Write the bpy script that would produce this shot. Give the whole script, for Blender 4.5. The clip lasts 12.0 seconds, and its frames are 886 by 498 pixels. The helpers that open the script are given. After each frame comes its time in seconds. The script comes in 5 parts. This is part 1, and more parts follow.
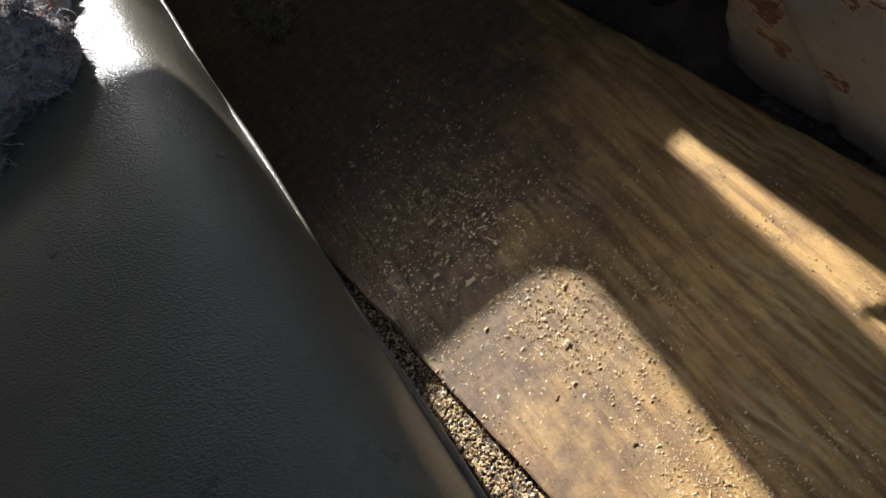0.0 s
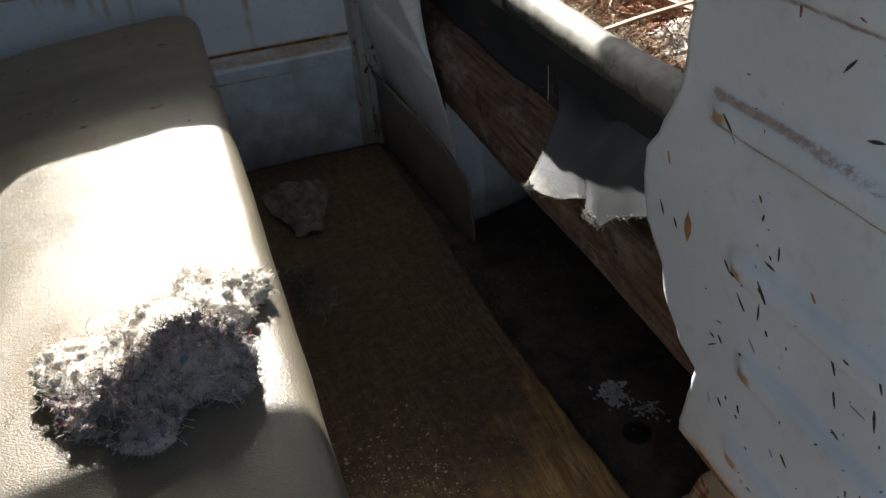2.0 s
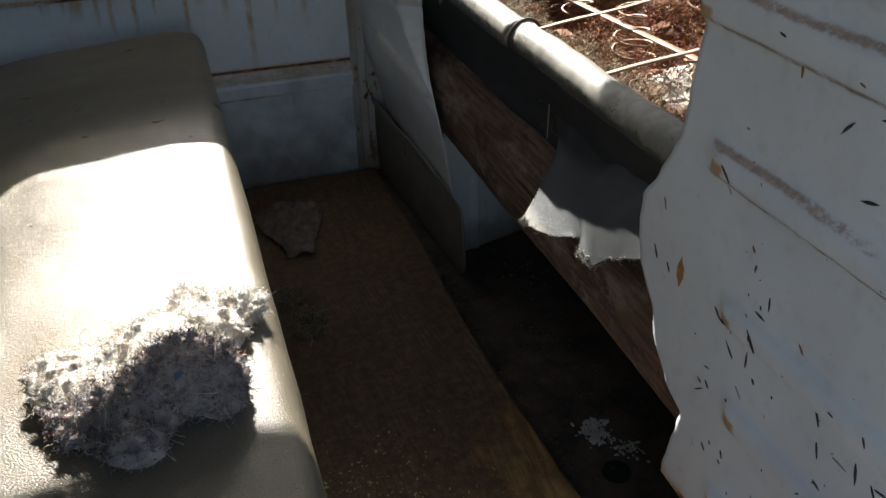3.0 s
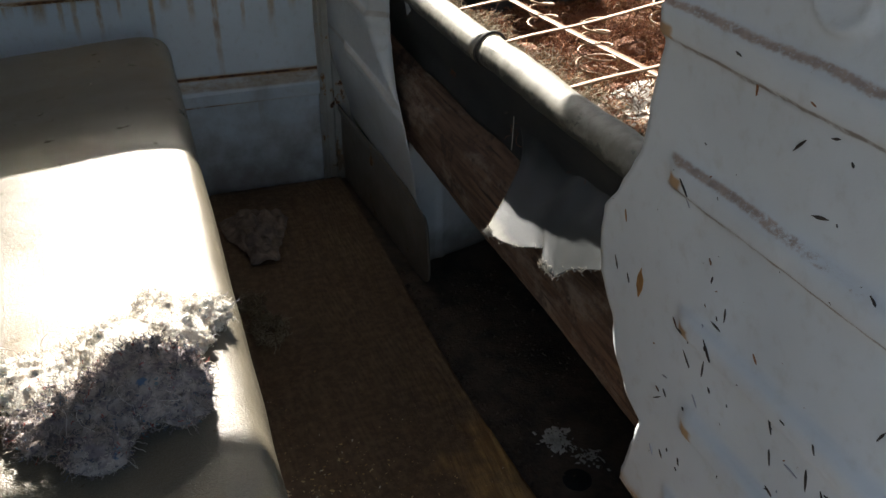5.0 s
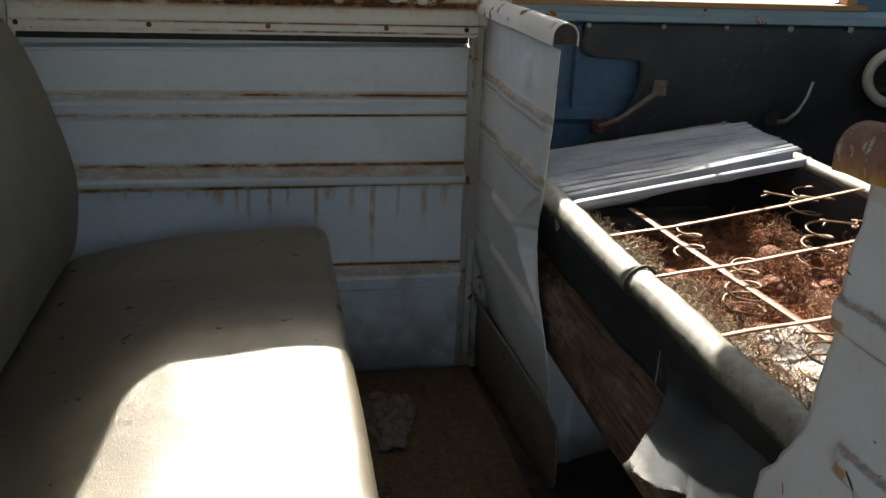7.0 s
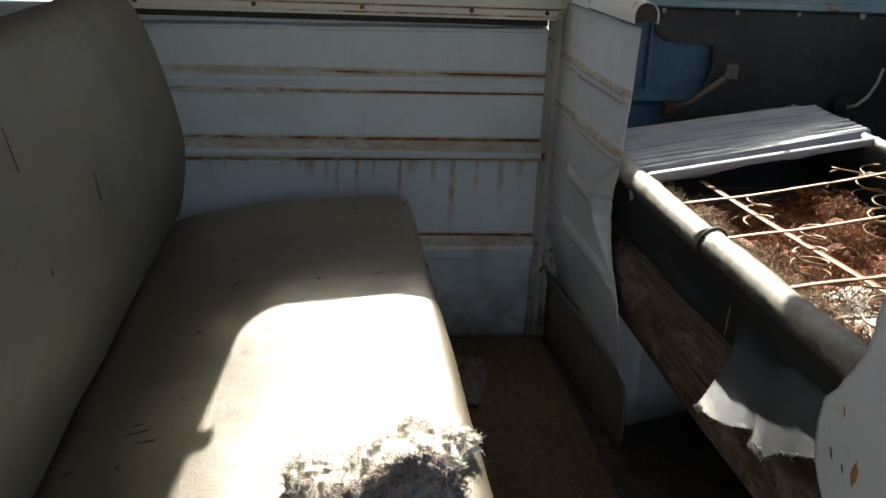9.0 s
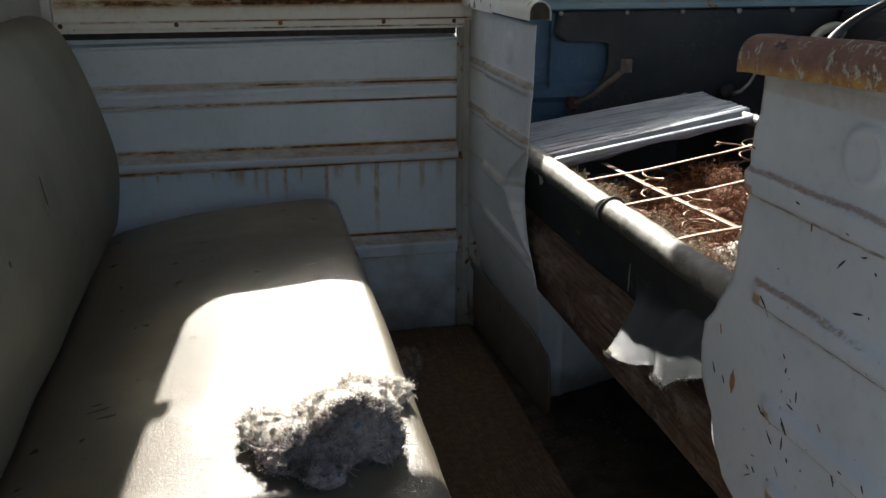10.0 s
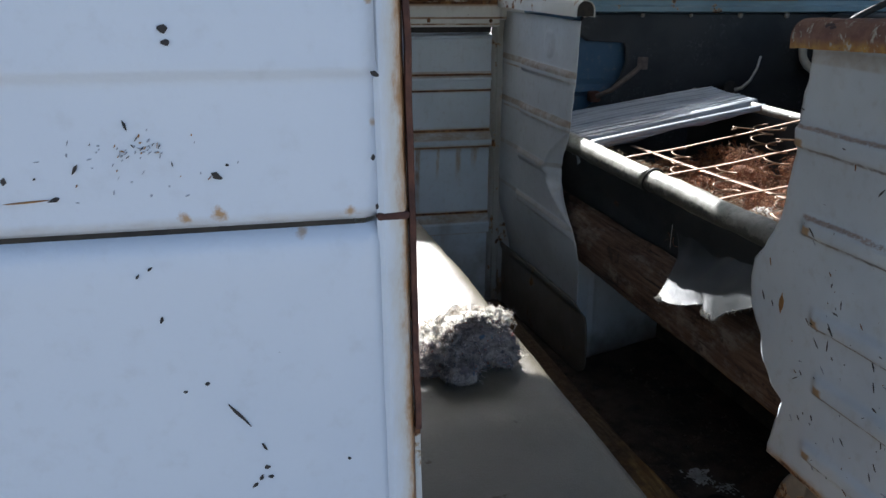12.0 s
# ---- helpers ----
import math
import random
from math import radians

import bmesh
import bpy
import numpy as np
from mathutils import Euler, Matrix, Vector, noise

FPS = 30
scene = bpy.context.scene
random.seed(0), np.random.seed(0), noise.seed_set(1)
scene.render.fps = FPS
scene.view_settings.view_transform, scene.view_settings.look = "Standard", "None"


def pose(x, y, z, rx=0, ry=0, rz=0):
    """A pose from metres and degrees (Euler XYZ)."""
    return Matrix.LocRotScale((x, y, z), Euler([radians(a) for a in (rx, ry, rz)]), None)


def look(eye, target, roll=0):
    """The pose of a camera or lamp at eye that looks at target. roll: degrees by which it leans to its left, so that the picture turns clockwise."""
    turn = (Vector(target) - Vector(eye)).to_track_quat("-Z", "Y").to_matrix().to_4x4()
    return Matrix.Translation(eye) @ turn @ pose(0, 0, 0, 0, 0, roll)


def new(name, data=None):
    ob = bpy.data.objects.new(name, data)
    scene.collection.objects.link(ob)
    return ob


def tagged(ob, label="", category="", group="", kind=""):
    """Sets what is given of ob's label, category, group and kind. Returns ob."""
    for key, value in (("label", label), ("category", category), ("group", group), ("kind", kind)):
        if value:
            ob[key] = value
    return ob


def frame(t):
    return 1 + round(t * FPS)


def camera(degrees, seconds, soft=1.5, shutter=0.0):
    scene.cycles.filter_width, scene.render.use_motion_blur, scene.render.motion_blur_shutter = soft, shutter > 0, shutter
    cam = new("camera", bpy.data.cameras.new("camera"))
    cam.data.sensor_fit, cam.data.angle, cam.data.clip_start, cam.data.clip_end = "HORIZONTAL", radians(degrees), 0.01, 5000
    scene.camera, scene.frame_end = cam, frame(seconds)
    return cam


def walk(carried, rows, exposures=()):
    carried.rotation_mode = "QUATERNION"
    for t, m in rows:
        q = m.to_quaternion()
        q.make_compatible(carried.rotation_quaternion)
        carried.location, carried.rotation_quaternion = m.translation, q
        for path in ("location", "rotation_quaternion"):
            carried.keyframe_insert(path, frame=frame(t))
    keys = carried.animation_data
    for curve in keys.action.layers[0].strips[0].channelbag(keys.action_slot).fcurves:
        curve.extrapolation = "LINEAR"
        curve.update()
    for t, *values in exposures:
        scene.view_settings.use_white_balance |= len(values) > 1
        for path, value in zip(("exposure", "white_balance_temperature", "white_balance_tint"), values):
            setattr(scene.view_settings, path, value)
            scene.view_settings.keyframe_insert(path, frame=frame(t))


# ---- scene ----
cam = camera(53.8, 12.0)
EXPOSURES = [(0, 1.2, 5800, 10), (0.5, 1.2, 5650, 10), (1, 1.5, 5950, 10), (1.5, 1.85, 6350, 10), (2.5, 1.77, 6380, 10), (5.5, 1.9, 6600, 10), (6.5, 1.92, 6680, 10), (8.5, 1.5, 6650, 10), (9, 1.84, 6680, 10), (9.5, 1.8, 6150, 10), (10, 1.6, 6350, 10), (10.5, 1.62, 6350, 10), (11.5, 1.66, 5700, 10), (12, 1.62, 5800, 10)]
PATH = [
    (0, (0.161, 0.131, 0.634), (0.183, 1.541, -0.785), -38.2),
    (0.5, (0.132, 0.116, 0.683), (0.143, 1.578, -0.682), -34.5),
    (1, (0.122, 0.101, 0.768), (0.237, 1.542, -0.614), -24.5),
    (1.3, (0.101, 0.095, 0.819), (0.394, 1.609, -0.454), -14.5),
    (1.5, (0.091, 0.091, 0.859), (0.452, 1.658, -0.331), -11.0),
    (2, (0.075, 0.087, 0.889), (0.526, 1.709, -0.19), -5.6),
    (2.5, (0.07, 0.081, 0.891), (0.547, 1.721, -0.15), -3.2),
    (3, (0.062, 0.083, 0.899), (0.56, 1.725, -0.13), -1.6),
    (5, (0.06, 0.075, 0.904), (0.637, 1.701, -0.107), 0.3),
    (5.5, (0.035, 0.082, 0.927), (0.576, 1.751, -0.033), 1.4),
    (6, (0.007, 0.082, 0.97), (0.448, 1.843, 0.131), 1.6),
    (6.5, (0.003, 0.082, 0.986), (0.38, 1.893, 0.227), 1.8),
    (6.7, (0.005, 0.085, 0.995), (0.384, 1.91, 0.271), 2.2),
    (8.3, (-0.025, 0.016, 1.002), (0.312, 1.878, 0.353), 2.5),
    (8.5, (-0.034, 0.006, 0.995), (0.254, 1.868, 0.324), 2.5),
    (9, (-0.064, -0.037, 0.977), (0.186, 1.82, 0.278), 2.5),
    (9.5, (-0.152, -0.091, 0.947), (0.131, 1.766, 0.26), 0.2),
    (10, (-0.073, -0.18, 0.951), (0.329, 1.672, 0.31), -0.0),
    (10.5, (-0.028, -0.253, 0.944), (0.401, 1.597, 0.314), -0.1),
    (11, (-0.17, -0.341, 0.921), (0.311, 1.502, 0.31), -1.1),
    (11.5, (-0.251, -0.375, 0.91), (0.234, 1.464, 0.293), -1.3),
    (12, (-0.316, -0.362, 0.926), (0.17, 1.48, 0.317), 0.7),
]
walk(cam, [(t, look(eye, target, roll)) for t, eye, target, roll in PATH], EXPOSURES)

# ---- light ----
SUN = Vector((-0.085, -1.0, -0.683)).normalized()
world = bpy.data.worlds.new("sky")
scene.world = world
world.use_nodes = True
wn = world.node_tree
sky = wn.nodes.new("ShaderNodeTexSky")
sky.sky_type = "NISHITA"
sky.sun_disc = False
sky.sun_elevation = math.asin(-SUN.z)
sky.sun_rotation = math.atan2(-SUN.x, -SUN.y)
wn.links.new(sky.outputs[0], wn.nodes["Background"].inputs[0])
wn.nodes["Background"].inputs[1].default_value = 0.050
lamp = bpy.data.lights.new("sun", "SUN")
lamp.energy, lamp.angle, lamp.color = 5.0, radians(0.55), (1.0, 0.945, 0.86)
sun = new("sun", lamp)
sun.rotation_mode = "QUATERNION"
sun.rotation_quaternion = SUN.to_track_quat("-Z", "Y")


# ---- materials ----
def mix_rgb(nt, fac, a, b, mode="MIX"):
    n = nt.nodes.new("ShaderNodeMix")
    n.data_type, n.blend_type = "RGBA", mode
    for sock, v in ((n.inputs[0], fac), (n.inputs[6], a), (n.inputs[7], b)):
        put(nt, sock, v)
    return n.outputs[2]


def put(nt, sock, v):
    if isinstance(v, bpy.types.NodeSocket):
        nt.links.new(v, sock)
    elif isinstance(v, (tuple, list)) and len(v) == 3 and sock.type == "RGBA":
        sock.default_value = (*v, 1)
    else:
        sock.default_value = v


def op(nt, kind, a, b=0.0, c=0.0, clamp=False):
    n = nt.nodes.new("ShaderNodeMath")
    n.operation, n.use_clamp = kind, clamp
    for sock, v in zip(n.inputs, (a, b, c)):
        put(nt, sock, v)
    return n.outputs[0]


def ramp(nt, v, lo, hi):
    """0 below lo, 1 above hi, smooth between."""
    n = nt.nodes.new("ShaderNodeMapRange")
    n.interpolation_type = "SMOOTHSTEP"
    put(nt, n.inputs[0], v)
    n.inputs[1].default_value, n.inputs[2].default_value = lo, hi
    return n.outputs[0]


def coords(nt, scale=(1, 1, 1), turn=(0, 0, 0)):
    tc, mp = nt.nodes.new("ShaderNodeTexCoord"), nt.nodes.new("ShaderNodeMapping")
    source = tc.outputs["Object"]
    if any(turn):
        first = nt.nodes.new("ShaderNodeMapping")
        first.inputs["Rotation"].default_value = [radians(a) for a in turn]
        nt.links.new(source, first.inputs[0])
        source = first.outputs[0]
    nt.links.new(source, mp.inputs[0])
    mp.inputs["Scale"].default_value = scale
    return mp.outputs[0]


def axis(nt, which):
    sep = nt.nodes.new("ShaderNodeSeparateXYZ")
    nt.links.new(coords(nt), sep.inputs[0])
    return sep.outputs["XYZ".index(which)]


def grain(nt, scale, detail=4.0, rough=0.6, stretch=(1, 1, 1), turn=(0, 0, 0), bend=0.0):
    n = nt.nodes.new("ShaderNodeTexNoise")
    nt.links.new(coords(nt, stretch, turn), n.inputs["Vector"])
    n.inputs["Scale"].default_value, n.inputs["Detail"].default_value = scale, detail
    n.inputs["Roughness"].default_value, n.inputs["Distortion"].default_value = rough, bend
    return n.outputs[0]


def cells(nt, scale, stretch=(1, 1, 1), turn=(0, 0, 0), feature="F1"):
    n = nt.nodes.new("ShaderNodeTexVoronoi")
    n.feature = feature
    nt.links.new(coords(nt, stretch, turn), n.inputs["Vector"])
    n.inputs["Scale"].default_value = scale
    return n.outputs["Distance"]


def relief(nt, bsdf, height, distance, strength=1.0):
    b = nt.nodes.new("ShaderNodeBump")
    b.inputs["Strength"].default_value, b.inputs["Distance"].default_value = strength, distance
    put(nt, b.inputs["Height"], height)
    old = bsdf.inputs["Normal"].links
    if old:
        nt.links.new(old[0].from_socket, b.inputs["Normal"])
    nt.links.new(b.outputs[0], bsdf.inputs["Normal"])


def material(name, colour, rough=0.6, metal=0.0):
    m = bpy.data.materials.new(name)
    m.use_nodes = True
    nt = m.node_tree
    bsdf = nt.nodes["Principled BSDF"]
    put(nt, bsdf.inputs["Base Color"], colour)
    bsdf.inputs["Roughness"].default_value, bsdf.inputs["Metallic"].default_value = rough, metal
    return m, nt, bsdf


RUST_DARK, RUST, RUST_LIGHT = (0.06, 0.024, 0.014), (0.20, 0.085, 0.032), (0.40, 0.20, 0.075)


def rust_colour(nt):
    c = mix_rgb(nt, ramp(nt, grain(nt, 90), 0.35, 0.65), RUST_DARK, RUST)
    return mix_rgb(nt, ramp(nt, grain(nt, 35), 0.5, 0.7), c, RUST_LIGHT)


def paint(name, base, tint, bands=(), drips=(), edge_rust=0.0, scratch=0.0, rough=0.42, chips=0.0, general=0.0, dirt_floor=0.0, dirt=(0.16, 0.12, 0.08), streaks=(), heavy=None, dust=0.25, tans=(), spots=()):
    """Old enamel on steel. bands: (height, half width, amount) lines of rust; drips: (height, length, amount)
    rust runs below a ledge; streaks: (x, top, length, half width, amount) single rust runs;
    tans: (height, half width, amount) old yellowed paint; spots: (x, height, radius, amount) rust blooms;
    heavy: (x0, x1) rust grows between these; general: rust all over; dirt_floor: height to which floor dirt was splashed."""
    m, nt, bsdf = material(name, base, rough)
    z = axis(nt, "Z")
    c = mix_rgb(nt, ramp(nt, grain(nt, 5, 3), 0.35, 0.7), base, tint)
    c = mix_rgb(nt, op(nt, "MULTIPLY", ramp(nt, grain(nt, 60, 6), 0.5, 0.8), dust), c, (0.33, 0.29, 0.23))
    stain, tan = 0.0, 0.0
    more = op(nt, "MULTIPLY", ramp(nt, axis(nt, "X"), *heavy), 0.16) if heavy else 0.0
    for h, w, amount in bands:
        near = op(nt, "SUBTRACT", 1.0, op(nt, "DIVIDE", op(nt, "ABSOLUTE", op(nt, "SUBTRACT", z, h)), w), clamp=True)
        patch = ramp(nt, op(nt, "ADD", grain(nt, 13, 7, 0.75, (1, 1, 2.5)), more), 0.60 - amount * 0.30, 0.80 - amount * 0.20)
        stain = op(nt, "MAXIMUM", stain, op(nt, "MULTIPLY", ramp(nt, near, 0.45, 0.95), patch))
        tan = op(nt, "MAXIMUM", tan, op(nt, "MULTIPLY", ramp(nt, near, 0.0, 0.9), op(nt, "MULTIPLY", ramp(nt, grain(nt, 22, 7, 0.75, (1, 1, 1.5)), 0.30, 0.66), min(1.0, amount))))
    for h, w, amount in tans:
        near = op(nt, "SUBTRACT", 1.0, op(nt, "DIVIDE", op(nt, "ABSOLUTE", op(nt, "SUBTRACT", z, h)), w), clamp=True)
        tan = op(nt, "MAXIMUM", tan, op(nt, "MULTIPLY", ramp(nt, near, 0.0, 0.35), op(nt, "MULTIPLY", ramp(nt, grain(nt, 26, 7, 0.75, (0.5, 1, 1.5)), 0.22, 0.62), amount)))
    runs = 0.0
    for h, length, amount in drips:
        down = op(nt, "DIVIDE", op(nt, "SUBTRACT", h, z), length)
        inside = op(nt, "MULTIPLY", op(nt, "GREATER_THAN", down, 0.0), ramp(nt, op(nt, "ADD", down, op(nt, "MULTIPLY", grain(nt, 30, 2, 0.5, (1, 1, 0.01)), 0.9)), 1.1, 0.35))
        lines = ramp(nt, grain(nt, 48, 4, 0.6, (1, 1, 0.05), (0, 0, 0), 0.15), 0.52, 0.72)
        where = ramp(nt, grain(nt, 5, 3, 0.5, (1, 1, 0.5)), 0.36, 0.60)
        runs = op(nt, "MAXIMUM", runs, op(nt, "MULTIPLY", op(nt, "MULTIPLY", inside, lines), op(nt, "MULTIPLY", where, amount)))
    for x, top, length, half, amount in streaks:
        wander = op(nt, "ADD", axis(nt, "X"), op(nt, "MULTIPLY", op(nt, "SUBTRACT", grain(nt, 14, 3, 0.6, (0.2, 1, 1)), 0.5), 0.012))
        across = ramp(nt, op(nt, "ABSOLUTE", op(nt, "SUBTRACT", wander, x)), half, half * 0.25)
        down = op(nt, "DIVIDE", op(nt, "SUBTRACT", top, z), length)
        fall = op(nt, "MULTIPLY", op(nt, "GREATER_THAN", down, -0.02), ramp(nt, down, 1.0, 0.25))
        runs = op(nt, "MAXIMUM", runs, op(nt, "MULTIPLY", op(nt, "MULTIPLY", across, fall), op(nt, "MULTIPLY", ramp(nt, grain(nt, 60, 5, 0.7, (1, 1, 0.3)), 0.25, 0.6), 1.05 * amount)))
    c = mix_rgb(nt, runs, c, mix_rgb(nt, ramp(nt, grain(nt, 50, 4), 0.35, 0.65), (0.50, 0.33, 0.14), (0.36, 0.19, 0.07)))
    for x, h, r, amount in spots:
        dx, dz = op(nt, "SUBTRACT", axis(nt, "X"), x), op(nt, "SUBTRACT", z, h)
        far = op(nt, "SQRT", op(nt, "ADD", op(nt, "MULTIPLY", dx, dx), op(nt, "MULTIPLY", dz, dz)))
        far = op(nt, "ADD", far, op(nt, "MULTIPLY", op(nt, "SUBTRACT", grain(nt, 160, 5, 0.7), 0.5), r * 2.2))
        c = mix_rgb(nt, op(nt, "MULTIPLY", ramp(nt, far, r, r * 0.1), amount), c, (0.46, 0.27, 0.115))
    c = mix_rgb(nt, op(nt, "MULTIPLY", tan, 0.8), c, mix_rgb(nt, ramp(nt, grain(nt, 70, 5), 0.35, 0.7), (0.45, 0.35, 0.235), (0.33, 0.215, 0.12)))
    if general:
        g = ramp(nt, grain(nt, 16, 8, 0.65), 0.63 - general * 0.3, 0.70 - general * 0.3)
        stain = op(nt, "MAXIMUM", stain, g)
    if bands or general:
        halo = mix_rgb(nt, op(nt, "MULTIPLY", ramp(nt, stain, 0.05, 0.6), 0.8), c, (0.44, 0.29, 0.15))
        c = mix_rgb(nt, ramp(nt, stain, 0.55, 0.95), halo, rust_colour(nt))
    if scratch:
        for turn, dens, long, size in ((38, 0.13, 0.22, 75), (-58, 0.13, 0.35, 95), (74, 0.13, 0.25, 65), (118, 0.12, 0.5, 115)):
            worth = op(nt, "MULTIPLY", ramp(nt, grain(nt, size * 0.3, 2, 0.6, (1, 1, 1), (turn, 30, turn)), 0.48, 0.72), dens * scratch)
            cut = op(nt, "LESS_THAN", op(nt, "ADD", cells(nt, size, (1, 1, long), (turn, 0, 0)), op(nt, "MULTIPLY", grain(nt, 300), 0.03)), worth)
            pick = op(nt, "GREATER_THAN", grain(nt, 7 + 0.05 * turn, 2), 0.42)
            c = mix_rgb(nt, op(nt, "MULTIPLY", cut, pick), c, mix_rgb(nt, ramp(nt, grain(nt, 11), 0.45, 0.55), (0.02, 0.017, 0.016), RUST))
    if chips:
        spot = op(nt, "LESS_THAN", op(nt, "ADD", cells(nt, 62, (1, 0.8, 0.38), (34, 0, 0)), op(nt, "MULTIPLY", grain(nt, 260), 0.10)), 0.05 + 0.05 * chips)
        c = mix_rgb(nt, op(nt, "MULTIPLY", spot, op(nt, "GREATER_THAN", grain(nt, 5, 2), 0.47)), c, (0.035, 0.028, 0.026))
    if dirt_floor:
        low = ramp(nt, op(nt, "ADD", z, op(nt, "MULTIPLY", grain(nt, 12, 5), dirt_floor)), dirt_floor * 1.2, dirt_floor * 0.35)
        c = mix_rgb(nt, op(nt, "MULTIPLY", low, 0.85), c, dirt)
    put(nt, bsdf.inputs["Base Color"], c)
    r = op(nt, "ADD", rough, op(nt, "MULTIPLY", grain(nt, 40, 5), 0.25))
    if bands or general:
        r = op(nt, "ADD", r, op(nt, "MULTIPLY", ramp(nt, stain, 0.3, 0.7), 0.3), clamp=True)
    put(nt, bsdf.inputs["Roughness"], r)
    relief(nt, bsdf, grain(nt, 8, 2), 0.004, 0.35)
    relief(nt, bsdf, grain(nt, 260, 4), 0.0006, 0.5)
    return m


def vinyl(name, base, worn, rough=0.42, cell=900, dirt=(0.10, 0.08, 0.06), gloss=0.5, relief_by=0.0007):
    """Old embossed vinyl: pebbled skin with fine creases, stains, specks and rubbed patches."""
    m, nt, bsdf = material(name, base, rough)
    c = mix_rgb(nt, ramp(nt, grain(nt, 4, 4), 0.35, 0.7), base, worn)
    c = mix_rgb(nt, op(nt, "MULTIPLY", ramp(nt, grain(nt, 14, 6, 0.7), 0.54, 0.78), 0.35), c, dirt)
    c = mix_rgb(nt, op(nt, "MULTIPLY", ramp(nt, grain(nt, 3.2, 6, 0.68, (1, 0.6, 1)), 0.54, 0.70), 0.45), c, tuple(v * k for v, k in zip(worn, (1.15, 0.93, 0.66))))
    skin = cells(nt, cell, (0.62, 1, 1), (0, 0, 37), "SMOOTH_F1")
    crease = grain(nt, cell * 1.15, 3, 0.55, (0.45, 1, 1), (0, 0, 30), 0.5)
    c = mix_rgb(nt, op(nt, "MULTIPLY", ramp(nt, skin, 0.38, 0.66), 0.2), c, tuple(0.5 * v for v in dirt))
    speck = op(nt, "LESS_THAN", op(nt, "ADD", cells(nt, 55), op(nt, "MULTIPLY", grain(nt, 300), 0.03)), 0.034)
    c = mix_rgb(nt, op(nt, "MULTIPLY", speck, op(nt, "GREATER_THAN", grain(nt, 13, 2), 0.55)), c, (0.03, 0.025, 0.02))
    put(nt, bsdf.inputs["Base Color"], c)
    put(nt, bsdf.inputs["Roughness"], op(nt, "ADD", rough - 0.06, op(nt, "MULTIPLY", grain(nt, 25, 5), 0.13)))
    relief(nt, bsdf, grain(nt, 9, 2), 0.006, 0.4)
    relief(nt, bsdf, op(nt, "ADD", op(nt, "MULTIPLY", skin, -0.8), crease), relief_by, 0.9)
    bsdf.inputs["Specular IOR Level"].default_value = gloss
    return m


def torn_vinyl():
    m = vinyl("torn_vinyl", (0.030, 0.036, 0.040), (0.055, 0.061, 0.064), rough=0.5, gloss=0.35, relief_by=0.0004)
    nt = m.node_tree
    bsdf = nt.nodes["Principled BSDF"]
    c = bsdf.inputs["Base Color"].links[0].from_socket
    # worn: sunlight put into the colour, paler where the flap juts forward
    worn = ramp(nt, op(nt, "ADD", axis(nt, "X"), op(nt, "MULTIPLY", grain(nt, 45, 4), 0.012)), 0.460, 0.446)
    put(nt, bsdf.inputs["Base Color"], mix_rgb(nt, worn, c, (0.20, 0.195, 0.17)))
    return m


def roll_vinyl():
    m = vinyl("cracked_vinyl", (0.070, 0.071, 0.060), (0.12, 0.116, 0.095), rough=0.48)
    nt = m.node_tree
    bsdf = nt.nodes["Principled BSDF"]
    c = bsdf.inputs["Base Color"].links[0].from_socket
    # paler above mid height, its lower edge broken up by noise
    pale_top = ramp(nt, op(nt, "ADD", axis(nt, "Z"), op(nt, "MULTIPLY", op(nt, "SUBTRACT", grain(nt, 28, 7, 0.72), 0.5), 0.055)), 0.530, 0.537)
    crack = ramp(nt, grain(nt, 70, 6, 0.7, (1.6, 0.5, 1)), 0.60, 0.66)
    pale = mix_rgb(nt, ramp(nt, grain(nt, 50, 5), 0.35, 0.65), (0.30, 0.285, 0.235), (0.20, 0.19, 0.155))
    put(nt, bsdf.inputs["Base Color"], mix_rgb(nt, op(nt, "MULTIPLY", pale_top, op(nt, "SUBTRACT", 1.0, op(nt, "MULTIPLY", crack, 0.8))), c, pale))
    return m


def black_card():
    m, nt, bsdf = material("black_hardboard", (0.02, 0.02, 0.022), 0.55)
    c = mix_rgb(nt, ramp(nt, grain(nt, 7, 6), 0.35, 0.7), (0.019, 0.020, 0.022), (0.036, 0.036, 0.037))
    dust = op(nt, "MULTIPLY", ramp(nt, grain(nt, 5, 3, 0.5, (1, 1, 1)), 0.50, 0.66), ramp(nt, grain(nt, 90, 6, 0.8), 0.50, 0.68))
    c = mix_rgb(nt, op(nt, "MULTIPLY", dust, 0.6), c, (0.17, 0.17, 0.165))
    put(nt, bsdf.inputs["Base Color"], c)
    relief(nt, bsdf, grain(nt, 120, 4), 0.0008, 0.5)
    return m


